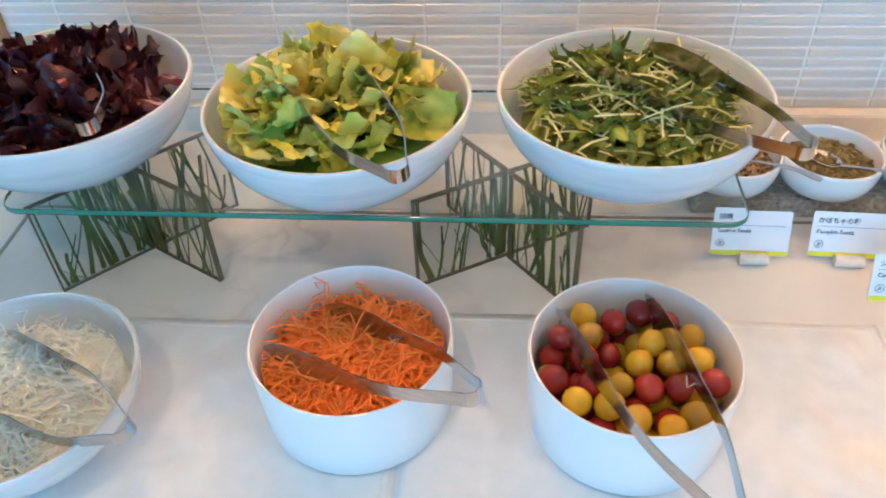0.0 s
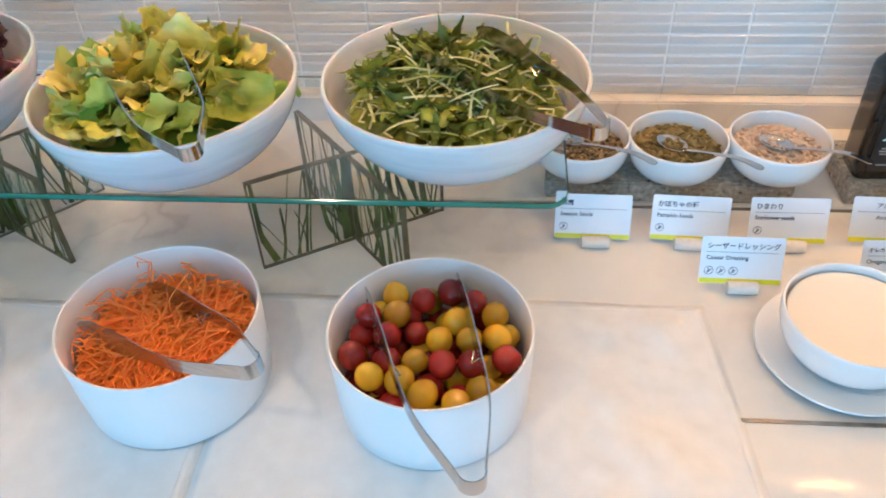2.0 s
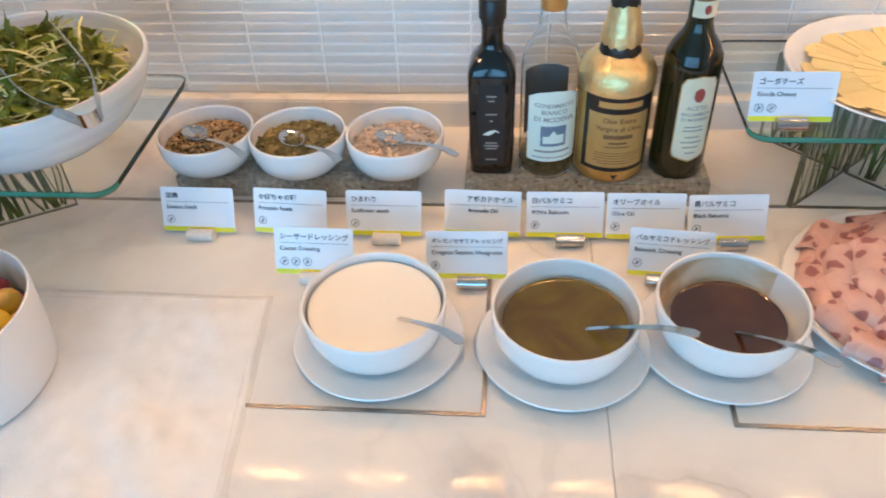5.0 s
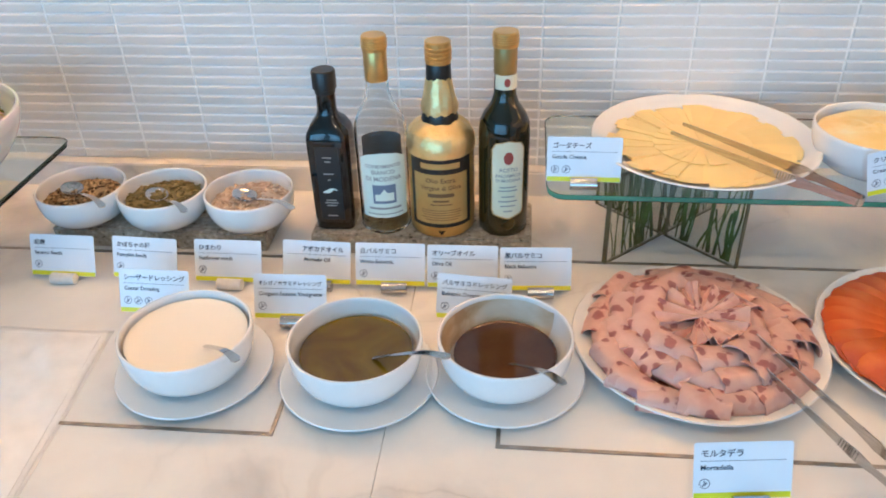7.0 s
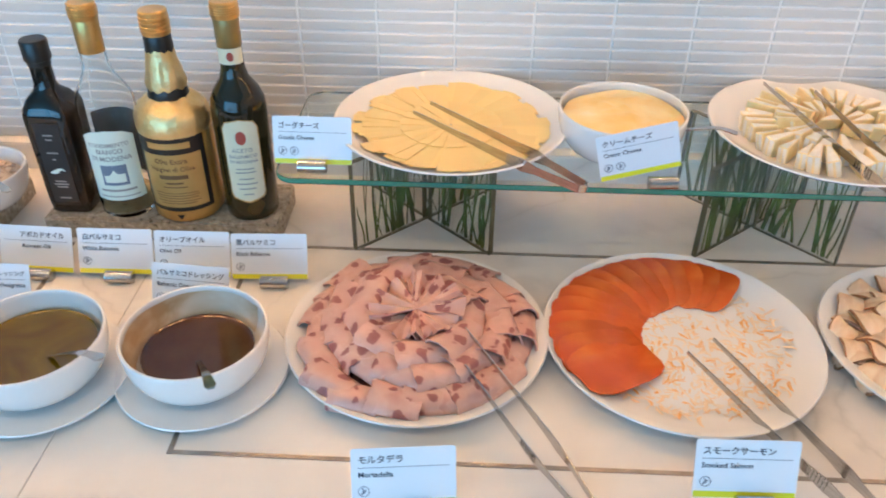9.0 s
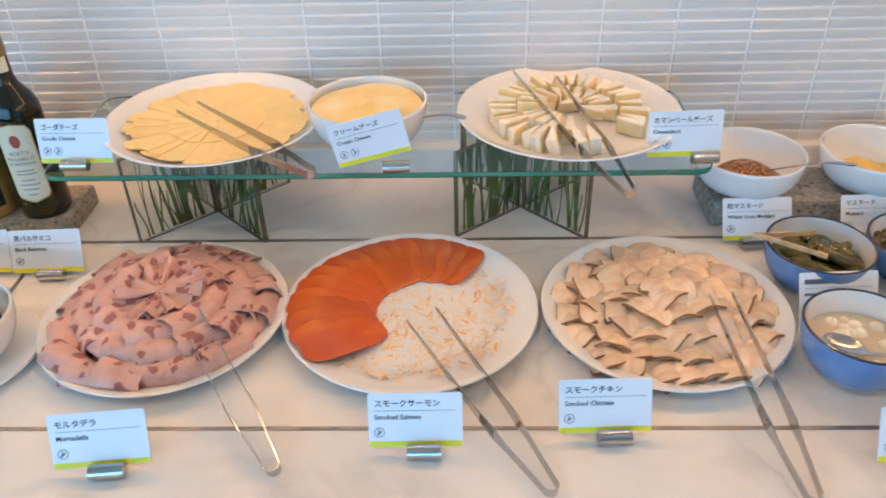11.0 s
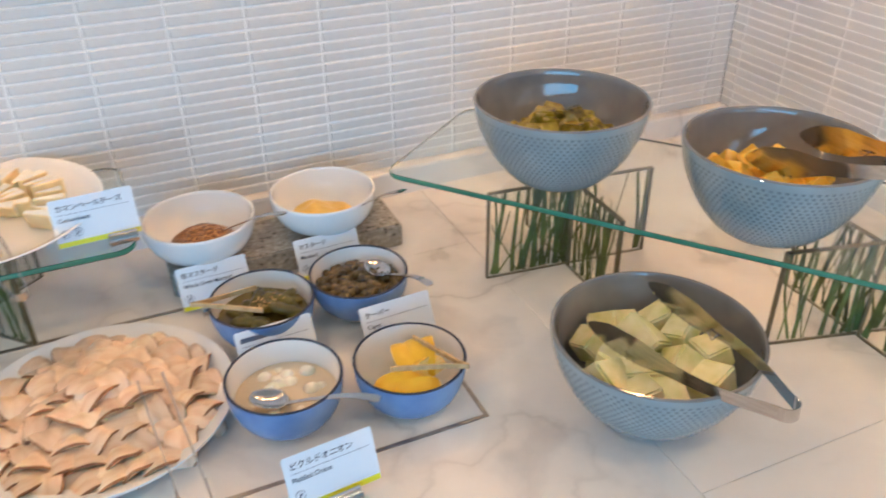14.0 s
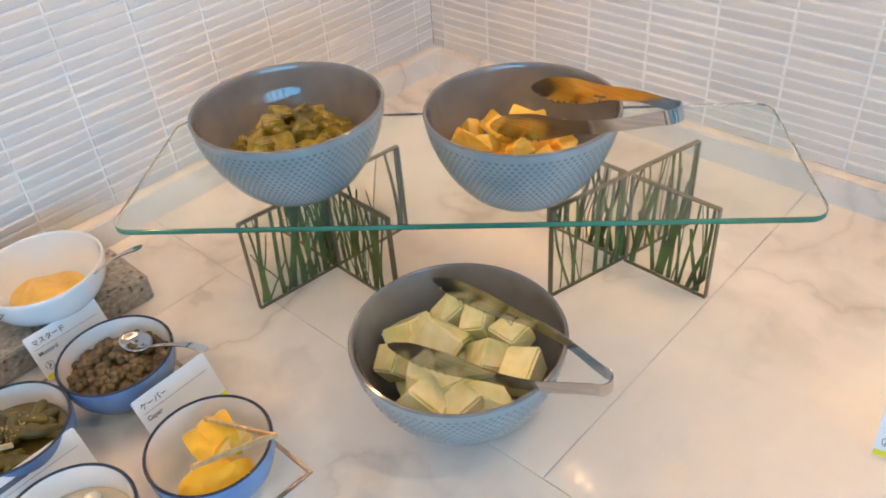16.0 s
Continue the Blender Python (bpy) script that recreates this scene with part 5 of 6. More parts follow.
def tongs(hinge, tip_a, tip_b, label, slim=False):
    ob = thing("tongs", pose(*hinge), label, "tongs", "slim serving tongs" if slim else "salad tongs")
    h, a, b = Vector((0, 0, 0)), Vector(tip_a) - Vector(hinge), Vector(tip_b) - Vector(hinge)
    n = a.cross(b).normalized()
    if n.z < 0:
        n = -n
    mid = (a.normalized() + b.normalized()).normalized()
    side = n.cross(mid).normalized()
    half = 0.007 if slim else 0.011
    table = [(0, 0.010), (0.25, 0.010), (0.33, 0.017), (0.42, 0.012), (0.7, 0.008), (1, 0.004)] if slim else [(0, 0.015), (0.3, 0.014), (0.5, 0.017), (0.68, 0.032), (0.86, 0.031), (0.97, 0.014), (1, 0.005)]
    for tip in (a, b):
        s = 1 if tip.dot(side) > 0 else -1
        start = mid * half + side * s * half
        bow = 0.012 if not slim else 0.004
        ctrl = [start, start + (tip - start) * 0.3 + side * s * bow, start + (tip - start) * 0.65 + side * s * bow * 0.6, tip]
        pts = smooth_path(ctrl, 8)
        widths = [interp(table, i / (len(pts) - 1)) for i in range(len(pts))]
        arm = part("arm", strap(pts, widths, 0.0013, n), STEEL, ob, "brushed steel arm")
        if slim:
            bm = bmesh.new()
            for k in range(7):
                p = pts[8] + (pts[10] - pts[8]) * (k / 6)
                d = (pts[10] - pts[8]).normalized()
                tube([p - n * 0.006 + side * s * 0.0012, p + n * 0.006 + side * s * 0.0012], 0.0006, 5, 1.0, bm)
            tagged(part("grip_ribs", bm, STEEL, arm), kind="stuff")
        else:
            # a row of teeth along the lower edge of the blade, and a small stop behind it
            bm = bmesh.new()
            for k in range(7):
                p = pts[17 + k] - n * (widths[17 + k] / 2)
                tube([p + n * 0.002, p - n * 0.0022], [0.0022, 0.0006], 4, 0.4, bm)
            tagged(part("teeth", bm, STEEL, arm), kind="stuff")
            q = pts[13] - n * 0.005
            part("stop", tube([q, q - side * s * 0.007 - n * 0.004, q - side * s * 0.002 - n * 0.001 + mid * 0.012], 0.0009, 5), STEEL, arm)
    arc = [side * half * math.sin(radians(t)) + mid * half * (1 - math.cos(radians(t))) for t in range(-90, 91, 15)]
    part("spring", strap(arc, [table[0][1]] * len(arc), 0.0014, n), CHROME, ob, "polished bent end")
    return ob


SALAD_TONGS, SLIM_TONGS = "stainless steel salad tongs lying in the bowl", "slim stainless steel tongs lying across the plate"
tongs((-0.363, 0.158, 1.144), (-0.503, 0.264, 1.146), (-0.416, 0.284, 1.150), SALAD_TONGS)
tongs((-0.047, 0.082, 1.148), (-0.186, 0.218, 1.156), (-0.112, 0.250, 1.162), SALAD_TONGS)
tongs((0.324, 0.148, 1.134), (0.130, 0.288, 1.140), (0.196, 0.330, 1.148), SALAD_TONGS)
tongs((0.026, -0.062, 1.030), (-0.187, 0.026, 0.980), (-0.138, 0.086, 0.978), SALAD_TONGS)
tongs((0.215, -0.164, 1.026), (0.096, 0.070, 0.999), (0.185, 0.098, 0.995), SALAD_TONGS)
tongs((-0.273, -0.091, 1.000), (-0.462, 0.044, 0.972), (-0.437, -0.054, 0.972), SALAD_TONGS)
tongs((2.502, -0.160, 1.186), (2.556, 0.056, 1.128), (2.463, 0.042, 1.124), SALAD_TONGS)
tongs((2.310, -0.220, 1.018), (2.331, 0.018, 1.004), (2.232, -0.012, 1.000), SALAD_TONGS)
tongs((1.334, 0.254, 1.054), (1.138, 0.388, 1.074), (1.157, 0.416, 1.074), SLIM_TONGS, True)
tongs((1.697, 0.219, 1.044), (1.577, 0.476, 1.086), (1.634, 0.454, 1.086), SLIM_TONGS, True)
tongs((1.330, -0.060, 0.908), (1.186, 0.130, 0.948), (1.210, 0.138, 0.950), SLIM_TONGS, True)
tongs((1.590, -0.083, 0.908), (1.443, 0.141, 0.926), (1.475, 0.164, 0.926), SLIM_TONGS, True)
tongs((1.822, -0.092, 0.908), (1.783, 0.154, 0.950), (1.809, 0.158, 0.950), SLIM_TONGS, True)


def spoon(bowl, end, label, lift=0.004, size=1.0, shown=True):
    """A table spoon from the middle of its bowl to the end of its handle."""
    ob = thing("spoon", pose(*bowl), label, "spoon", "serving spoons")
    e = Vector(end) - Vector(bowl)
    flat = Vector((e.x, e.y, 0)).normalized()
    ang = math.degrees(math.atan2(flat.y, flat.x))
    if shown:
        bm, prev = bmesh.new(), None
        grid = []
        for i in range(9):
            u = i / 8
            ring = [bm.verts.new((0.021 * size * u * math.cos(2 * math.pi * k / 24) * (1.08 if math.cos(2 * math.pi * k / 24) < 0 else 1.0), 0.0145 * size * u * math.sin(2 * math.pi * k / 24), 0.006 * size * (u * u - 1))) for k in range(24 if i else 1)]
            if prev:
                for k in range(24):
                    j = (k + 1) % 24
                    bm.faces.new((prev[0], ring[k], ring[j]) if len(prev) == 1 else (prev[k], ring[k], ring[j], prev[j]))
            prev = ring
        scoop = part("scoop", bm, CHROME, ob, "polished spoon bowl", at=pose(0, 0, 0.002, 0, 0, ang))
        scoop.modifiers.new("thickness", "SOLIDIFY").thickness = 0.0012
    start = flat * 0.019 * size if shown else Vector((0, 0, 0))
    pts = smooth_path([start, start + (e - start) * 0.3 + Vector((0, 0, lift)), start + (e - start) * 0.7 + Vector((0, 0, lift * 1.6)), e], 6)
    w = [interp([(0, 0.0055), (0.3, 0.0045), (0.7, 0.0075), (0.95, 0.0105), (1, 0.006)], i / (len(pts) - 1)) for i in range(len(pts))]
    across = e.cross(Vector((0, 0, 1))).normalized()
    part("handle", strap(pts, w, 0.0016, across), CHROME, ob, "polished steel handle")
    return ob


SPOON = "polished steel spoon resting in a small bowl"
spoon((0.311, 0.378, 0.976), (0.406, 0.289, 1.000), SPOON)
spoon((0.440, 0.370, 0.974), (0.523, 0.276, 1.004), SPOON)
spoon((0.567, 0.372, 0.976), (0.656, 0.306, 0.994), SPOON)
spoon((0.608, 0.078, 0.952), (0.680, 0.000, 1.002), "steel spoon standing in cream coloured dressing", shown=False)
spoon((0.795, 0.078, 0.944), (0.886, 0.021, 1.000), "steel spoon standing in oil dressing", shown=False)
spoon((0.943, 0.086, 0.938), (0.995, -0.013, 1.003), "steel spoon standing in brown dressing", shown=False)
spoon((1.906, 0.424, 0.964), (1.996, 0.328, 1.017), SPOON)
spoon((2.082, 0.388, 0.960), (2.149, 0.299, 1.030), SPOON, shown=False)
spoon((2.092, 0.262, 0.946), (2.120, 0.148, 0.982), SPOON)
spoon((1.906, 0.080, 0.940), (2.000, -0.003, 0.974), SPOON)
spoon((1.440, 0.366, 1.068), (1.512, 0.343, 1.080), "steel knife handle leaning out of the cheese bowl", shown=False)

BAMBOO = noisy(material("bamboo", (0.55, 0.38, 0.18), 0.5), [(0.3, (0.42, 0.27, 0.11)), (0.7, (0.62, 0.45, 0.24))], 30, stretch=(1, 8, 1))


def bamboo_tongs(hinge, a, b, label):
    ob = thing("bamboo_tongs", pose(*hinge), label, "tongs", "small bamboo tongs")
    h = Vector(hinge)
    p, q = Vector(a) - h, Vector(b) - h
    back = -(p + q).normalized() * 0.006
    pts = smooth_path([p, p * 0.5, p * 0.08 + back * 0.2, back, q * 0.08 + back * 0.2, q * 0.5, q], 6)
    part("strip", strap(pts, [0.006] * len(pts), 0.0022, (0, 0, 1)), BAMBOO, ob)
    return ob


bamboo_tongs((1.862, 0.246, 0.968), (1.936, 0.262, 0.961), (1.932, 0.212, 0.960), "small bent bamboo tongs lying on green pickles")
bamboo_tongs((2.097, 0.012, 0.972), (2.071, 0.087, 0.964), (2.029, 0.047, 0.964), "small bent bamboo tongs lying on lemon wedges")

# ---- cards ----


def text_mesh(body, size, mat, align="LEFT", squeeze=1.0):
    cu = bpy.data.curves.new("lettering", "FONT")
    cu.body, cu.size, cu.align_x, cu.resolution_u, cu.extrude, cu.offset = body, size, align, 2, 0.00008, size * 0.012
    tmp = bpy.data.objects.new("lettering", cu)
    scene.collection.objects.link(tmp)
    dg = bpy.context.evaluated_depsgraph_get()
    me = bpy.data.meshes.new_from_object(tmp.evaluated_get(dg))
    bpy.data.objects.remove(tmp)
    bpy.data.curves.remove(cu)
    me.materials.clear()
    me.materials.append(mat)
    wide = max((v.co.x for v in me.vertices), default=0) - min((v.co.x for v in me.vertices), default=0)
    return me, wide


CW, CH = 0.091, 0.056
CLIP_PALE = noisy(material("pale_stone_clip", (0.72, 0.69, 0.64), 0.6), [(0.3, (0.64, 0.61, 0.56)), (0.7, (0.78, 0.75, 0.70))], 90)


def fitted(body, size, limit, mat):
    me, wide = text_mesh(body, size, mat)
    if wide > limit:
        bpy.data.meshes.remove(me)
        me, wide = text_mesh(body, size * limit / wide, mat)
    return me


def card(x, y, z, turn, japanese, english, label, clip_x=0.0, clip=None, lean=22, icons=1, indent=0.0, roll_deg=0.0):
    ob = thing("name_card", pose(x, y, z, 0, 0, turn), label, "card", "name cards")
    tilt = pose(0, 0.0, 0.0065, 90 - lean, 0, 0) @ pose(0, 0.008 * bool(roll_deg), 0, 0, 0, roll_deg)
    bm = bmesh.new()
    pts = rounded_rect(-CW / 2, CW / 2, 0, CH, 0.0025, 3)
    up, dn = [bm.verts.new((a, b, 0.0004)) for a, b in pts], [bm.verts.new((a, b, -0.0004)) for a, b in pts]
    bm.faces.new(up)
    bm.faces.new(dn[::-1])
    for i in range(len(pts)):
        j = (i + 1) % len(pts)
        bm.faces.new((up[i], dn[i], dn[j], up[j]))
    bmesh.ops.recalc_face_normals(bm, faces=bm.faces)
    sheet = part("sheet", bm, CARD, ob, "white card with dark print", smooth=False, at=tilt)
    part("band", box(-CW / 2 + 0.0006, CW / 2 - 0.0006, 0.0004, 0.0062, 0.0004, 0.0007), YELLOW, sheet, "yellow band", smooth=False)
    part("line", box(-CW / 2 + 0.006, CW / 2 - 0.006, 0.0376, 0.0380, 0.0004, 0.0006), INK_BLUE, sheet, smooth=False)
    x0 = -CW / 2 + 0.006 + indent
    if japanese:
        share("japanese_name", fitted(japanese, 0.0080, CW - 0.012 - indent, INK), sheet, pose(x0, 0.0425, 0.0007))
    else:
        part("bar", box(x0, x0 + 0.03, 0.0425, 0.0480, 0.0004, 0.0006), INK_BLUE, sheet, smooth=False)
    if english:
        share("english_name", fitted(english, 0.0070, CW - 0.012 - indent, INK), sheet, pose(x0 + indent * 0.1, 0.0290, 0.0007))
    else:
        part("bar", box(x0, x0 + 0.022, 0.029, 0.032, 0.0004, 0.0006), INK_BLUE, sheet, smooth=False)
    for k in range(icons):
        bm = bmesh.new()
        cx, cy = -CW / 2 + 0.0105 + 0.0135 * k, 0.0155
        ring = [(cx + 0.0047 * math.cos(radians(t)), cy + 0.0047 * math.sin(radians(t)), 0.0006) for t in range(0, 361, 15)]
        tube(ring, 0.00035, 4, 0.5, bm)
        tube([(cx - 0.002, cy - 0.003, 0.0006), (cx, cy + 0.001, 0.0006), (cx - 0.001, cy + 0.003, 0.0006)], 0.0006, 4, 0.5, bm)
        tube([(cx, cy - 0.002, 0.0006), (cx + 0.002, cy + 0.0015, 0.0006)], 0.0006, 4, 0.5, bm)
        part("icon", bm, INK_BLUE, sheet)
    roll = part("clip", tube([(-0.0165, 0, 0), (-0.0163, 0, 0), (0.0163, 0, 0), (0.0165, 0, 0)], [0.0066, 0.0075, 0.0075, 0.0066], 20), clip or STEEL, ob, "", at=pose(clip_x, -0.0078, 0.0076))
    tagged(roll, "pale stone clip" if clip else "steel tube clip")
    return ob


def say(name):
    return "white card reading %s, held by a small clip" % name


for _x, _y, _t, _j, _e, _cx, _c, _i, _n in (
        (0.338, 0.262, -1, "胡麻", "Sesame Seeds", 0.004, CLIP_PALE, 1, 0),
        (0.453, 0.262, -3, "かぼちゃの種", "Pumpkin Seeds", 0.0, CLIP_PALE, 1, 0),
        (0.568, 0.262, 0, "ひまわり", "Sunflower seeds", 0.004, CLIP_PALE, 1, 0),
        (0.498, 0.187, -1, "シーザードレッシング", "Caesar Dressing", 0.002, CLIP_PALE, 3, 0),
        (0.672, 0.187, 1, "オレガノセサミドレッシング", "Oregano Sesame Vinaigrette", 0.006, None, 1, 0),
        (0.686, 0.266, -2, "アボカドオイル", "Avocado Oil", 0.006, None, 0, 0.020),
        (0.784, 0.266, 1, "白バルサミコ", "White Balsamic", 0.006, None, 1, 0),
        (0.878, 0.266, 1, "オリーブオイル", "Olive Oil", 0.004, None, 1, 0),
        (0.972, 0.266, 3, "黒バルサミコ", "Black Balsamic", 0.006, None, 1, 0),
        (0.896, 0.197, -5, "バルサミコドレッシング", "Balsamic Dressing", -0.008, None, 1, 0),
        (1.162, -0.052, 6, "モルタデラ", "Mortadella", 0.006, None, 1, 0),
        (1.461, -0.028, 1, "スモークサーモン", "Smoked Salmon", 0.008, None, 1, 0),
        (1.646, -0.010, 2, "スモークチキン", "Smoked Chicken", 0.008, None, 1, 0),
        (1.939, -0.044, 5, "ピクルドオニオン", "Pickled Onion", 0.004, None, 1, 0),
        (1.896, 0.327, 2, "粒マスタード", "Whole Grain Mustard", -0.008, None, 1, 0),
        (2.052, 0.333, 2, "マスタード", "Mustard", 0.0, None, 1, 0),
        (2.082, 0.146, 3, "ケーパー", "Caper", 0.0, None, 1, 0),
        (1.938, 0.160, 3, "", "", 0.0, None, 0, 0)):
    card(_x, _y, TOP + (0.0014 if _y < 0.2 else 0), _t, _j, _e, say(_e) if _e else "white card half hidden behind a blue bowl", _cx, _c, 30 if _x > 1.8 and _y > 0 else 22, _i, _n)
card(1.026, 0.318, SHELF_B, 0, "ゴーダチーズ", "Gouda Cheese", say("Gouda Cheese"), 0.0, None, 14, 2)
card(1.402, 0.304, SHELF_B, 4, "クリームチーズ", "Cream Cheese", say("Cream Cheese"), 0.024, None, 3, 2, 0, 13)
card(1.778, 0.318, SHELF_B, 3, "カマンベールチーズ", "Camembert", say("Camembert"), 0.024, None, 14, 2)
card(2.492, -0.452, TOP, -75, "", "", "white card with a yellow band on the counter", 0.0, None, 22, 1)

# ---- bottles ----


def squared_lathe(profile, power, seg=48):
    """Like a turned shape, but with a rounded square plan."""
    bm = lathe(profile, seg)
    for v in bm.verts:
        r = math.hypot(v.co.x, v.co.y)
        if r > 1e-5:
            c, s = v.co.x / r, v.co.y / r
            k = (abs(c) ** power + abs(s) ** power) ** (-1 / power)
            w = max(0.0, min(1.0, (r - 0.014) / 0.008))
            v.co.x, v.co.y = v.co.x * (1 + (k - 1) * w), v.co.y * (1 + (k - 1) * w)
    return bm


def wrapped(name, shape, r, z0, mat, parent, label="", turn=0.0):
    """Lays a flat outline (x across, y up) round a bottle of radius r."""
    bm = bmesh.new()
    n = 18
    lo, hi = min(p[0] for p in shape), max(p[0] for p in shape)
    cols = []
    for i in range(n + 1):
        x = lo + (hi - lo) * (0.0005 + 0.999 * i / n)
        ys = []
        for (x1, y1), (x2, y2) in zip(shape, shape[1:] + shape[:1]):
            if (x1 - x) * (x2 - x) <= 0 and abs(x1 - x2) > 1e-9:
                ys.append(y1 + (y2 - y1) * (x - x1) / (x2 - x1))
        a = x / r + radians(turn)
        cols.append([bm.verts.new((r * math.sin(a), -r * math.cos(a), z0 + y)) for y in (min(ys), max(ys))])
    for a, b in zip(cols, cols[1:]):
        bm.faces.new((a[0], b[0], b[1], a[1]))
    ob = part(name, bm, mat, parent, label)
    return ob


def wrapped_text(body, size, r, z, mat, parent, turn=0.0, limit=0.05):
    me, wide = text_mesh(body, size, mat, "CENTER")
    s = min(1.0, limit / max(wide, 1e-6))
    for v in me.vertices:
        a = v.co.x * s / r + radians(turn)
        rr = r + 0.0003 + v.co.z
        v.co = Vector((rr * math.sin(a), -rr * math.cos(a), z + v.co.y * s))
    return share("lettering", me, parent)


def oval(w, h, n=28, p=2.0):
    return [(w / 2 * math.copysign(abs(math.cos(2 * math.pi * k / n)) ** (2 / p), math.cos(2 * math.pi * k / n)), h / 2 + h / 2 * math.copysign(abs(math.sin(2 * math.pi * k / n)) ** (2 / p), math.sin(2 * math.pi * k / n))) for k in range(n)]


def rect(w, h):
    return [(-w / 2, 0), (w / 2, 0), (w / 2, h), (-w / 2, h)]


DARK_GLASS = material("black_glass", (0.006, 0.005, 0.004), 0.07, spec=0.6)
OLIVE_GLASS = noisy(material("dark_olive_glass", (0.02, 0.018, 0.004), 0.06), [(0.3, (0.010, 0.008, 0.003)), (0.7, (0.028, 0.024, 0.006))], 9)
CLEAR_BOTTLE = glass_material("bottle_glass", (0.97, 0.98, 0.98), 0.0, 1.12)
GOLD = noisy(material("gold_foil", (0.86, 0.62, 0.28), 0.40, 0.85), [(0.3, (0.76, 0.50, 0.18)), (0.7, (0.92, 0.72, 0.38))], 30, bump=0.9, bump_scale=120)
GOLD_CAP = noisy(material("gold_cap", (0.66, 0.42, 0.15), 0.3, 0.85), [(0.3, (0.56, 0.34, 0.11)), (0.7, (0.74, 0.50, 0.20))], 30)
AMBER = noisy(material("amber_wrap", (0.58, 0.33, 0.09), 0.34, 0.45), [(0.3, (0.50, 0.27, 0.06)), (0.7, (0.68, 0.43, 0.14))], 22, bump=0.35, bump_scale=90)
BLACK = material("black_plastic", (0.012, 0.011, 0.010), 0.35)
LABEL_CREAM = noisy(material("cream_label", (0.74, 0.70, 0.52), 0.6), [(0.3, (0.70, 0.65, 0.46)), (0.7, (0.78, 0.74, 0.57))], 20)
LABEL_MINT = noisy(material("mint_label", (0.74, 0.80, 0.72), 0.6), [(0.3, (0.70, 0.77, 0.68)), (0.7, (0.78, 0.83, 0.75))], 20)
LABEL_BACK = noisy(material("back_label", (0.05, 0.047, 0.044), 0.6), [(0.3, (0.045, 0.042, 0.04)), (0.7, (0.06, 0.056, 0.052))], 20)
LABEL_BLACK = material("black_label", (0.014, 0.013, 0.013), 0.4)
LABEL_GOLD = noisy(material("gold_label", (0.48, 0.30, 0.09), 0.35, 0.5), [(0.3, (0.52, 0.32, 0.10)), (0.7, (0.62, 0.42, 0.16))], 20)
PRINT_GREY = material("grey_print", (0.30, 0.29, 0.27), 0.6)
PRINT_BROWN = material("brown_print", (0.17, 0.085, 0.03), 0.6)
PRINT_RED = material("red_print", (0.36, 0.06, 0.04), 0.6)
PRINT_BLUE = material("blue_print", (0.16, 0.20, 0.27), 0.6)
BLOCK_TOP = TOP + 0.0308


def screw_cap(parent, r, z0, z1, mat, label):
    prof = [(0, z0), (r, z0), (r, z0 + 0.002)]
    k = 4
    for i in range(k):
        a = z0 + 0.004 + (z1 - z0 - 0.008) * i / k
        prof += [(r * 1.05, a), (r * 1.05, a + 0.0016), (r, a + 0.0022)]
    prof += [(r, z1 - 0.0015), (r - 0.0015, z1), (0, z1)]
    return part("cap", lathe(prof, 40), mat, parent, label)


# black square oil bottle
b1 = thing("oil_bottle", pose(0.694, 0.386, BLOCK_TOP, 0, 0, 0), "tall square black glass bottle of avocado oil with a black cap", "bottle", "bottles on the stone slab")
part("body", squared_lathe([(0, 0.001), (0.024, 0), (0.0265, 0.003), (0.0275, 0.02), (0.0285, 0.135), (0.027, 0.143), (0.021, 0.155), (0.015, 0.163), (0.0128, 0.170), (0.0125, 0.195), (0, 0.195)], 7), DARK_GLASS, b1)
part("cap", lathe([(0, 0.193), (0.0135, 0.193), (0.0135, 0.199), (0.0158, 0.200), (0.0158, 0.222), (0.0145, 0.224), (0, 0.224)], 36), BLACK, b1, "black plastic cap")
_y = -0.0289
part("label_frame", box(-0.016, 0.016, _y, _y + 0.0005, 0.018, 0.128), LABEL_BLACK, b1, "dark label")
for _w, _z in ((0.012, 0.112), (0.008, 0.106), (0.014, 0.088), (0.004, 0.079), (0.014, 0.048), (0.018, 0.044), (0.014, 0.040), (0.014, 0.024)):
    part("print", box(-_w / 2, _w / 2, _y - 0.0004, _y, _z, _z + 0.0018), PRINT_GREY, b1, "small grey print")
_bm = tube(smooth_path([(-0.010, _y - 0.0003, 0.061), (-0.003, _y - 0.0003, 0.0625), (0.004, _y - 0.0003, 0.066), (0.010, _y - 0.0003, 0.064)], 4), [0.0004, 0.0012, 0.0018, 0.0024, 0.0028, 0.0028, 0.0024, 0.0018, 0.0014, 0.0012, 0.0009, 0.0007, 0.0004], 8)
for _v in _bm.verts:
    _v.co.y = _y - 0.0003 + (_v.co.y - _y) * 0.1
part("emblem", _bm, LABEL_MINT, b1, "small pale swimming-fish emblem")

# clear vinegar bottle
b2 = thing("vinegar_bottle", pose(0.763, 0.384, BLOCK_TOP, 0, 0, 10), "clear glass bottle of white balsamic with a gold cap, nearly empty", "bottle", "bottles on the stone slab")
_out = [(0, 0.001), (0.031, 0), (0.0345, 0.004), (0.0350, 0.02), (0.0350, 0.140), (0.0335, 0.155), (0.028, 0.168), (0.0195, 0.182), (0.0155, 0.195), (0.0140, 0.215), (0.0138, 0.240)]
_in = [(max(0.0, r - 0.0022), max(0.006, z)) for r, z in reversed(_out)] + [(0, 0.006)]
_g = part("body", lathe(_out + _in, 56), CLEAR_BOTTLE, b2, "clear glass body")
_g.visible_shadow = False
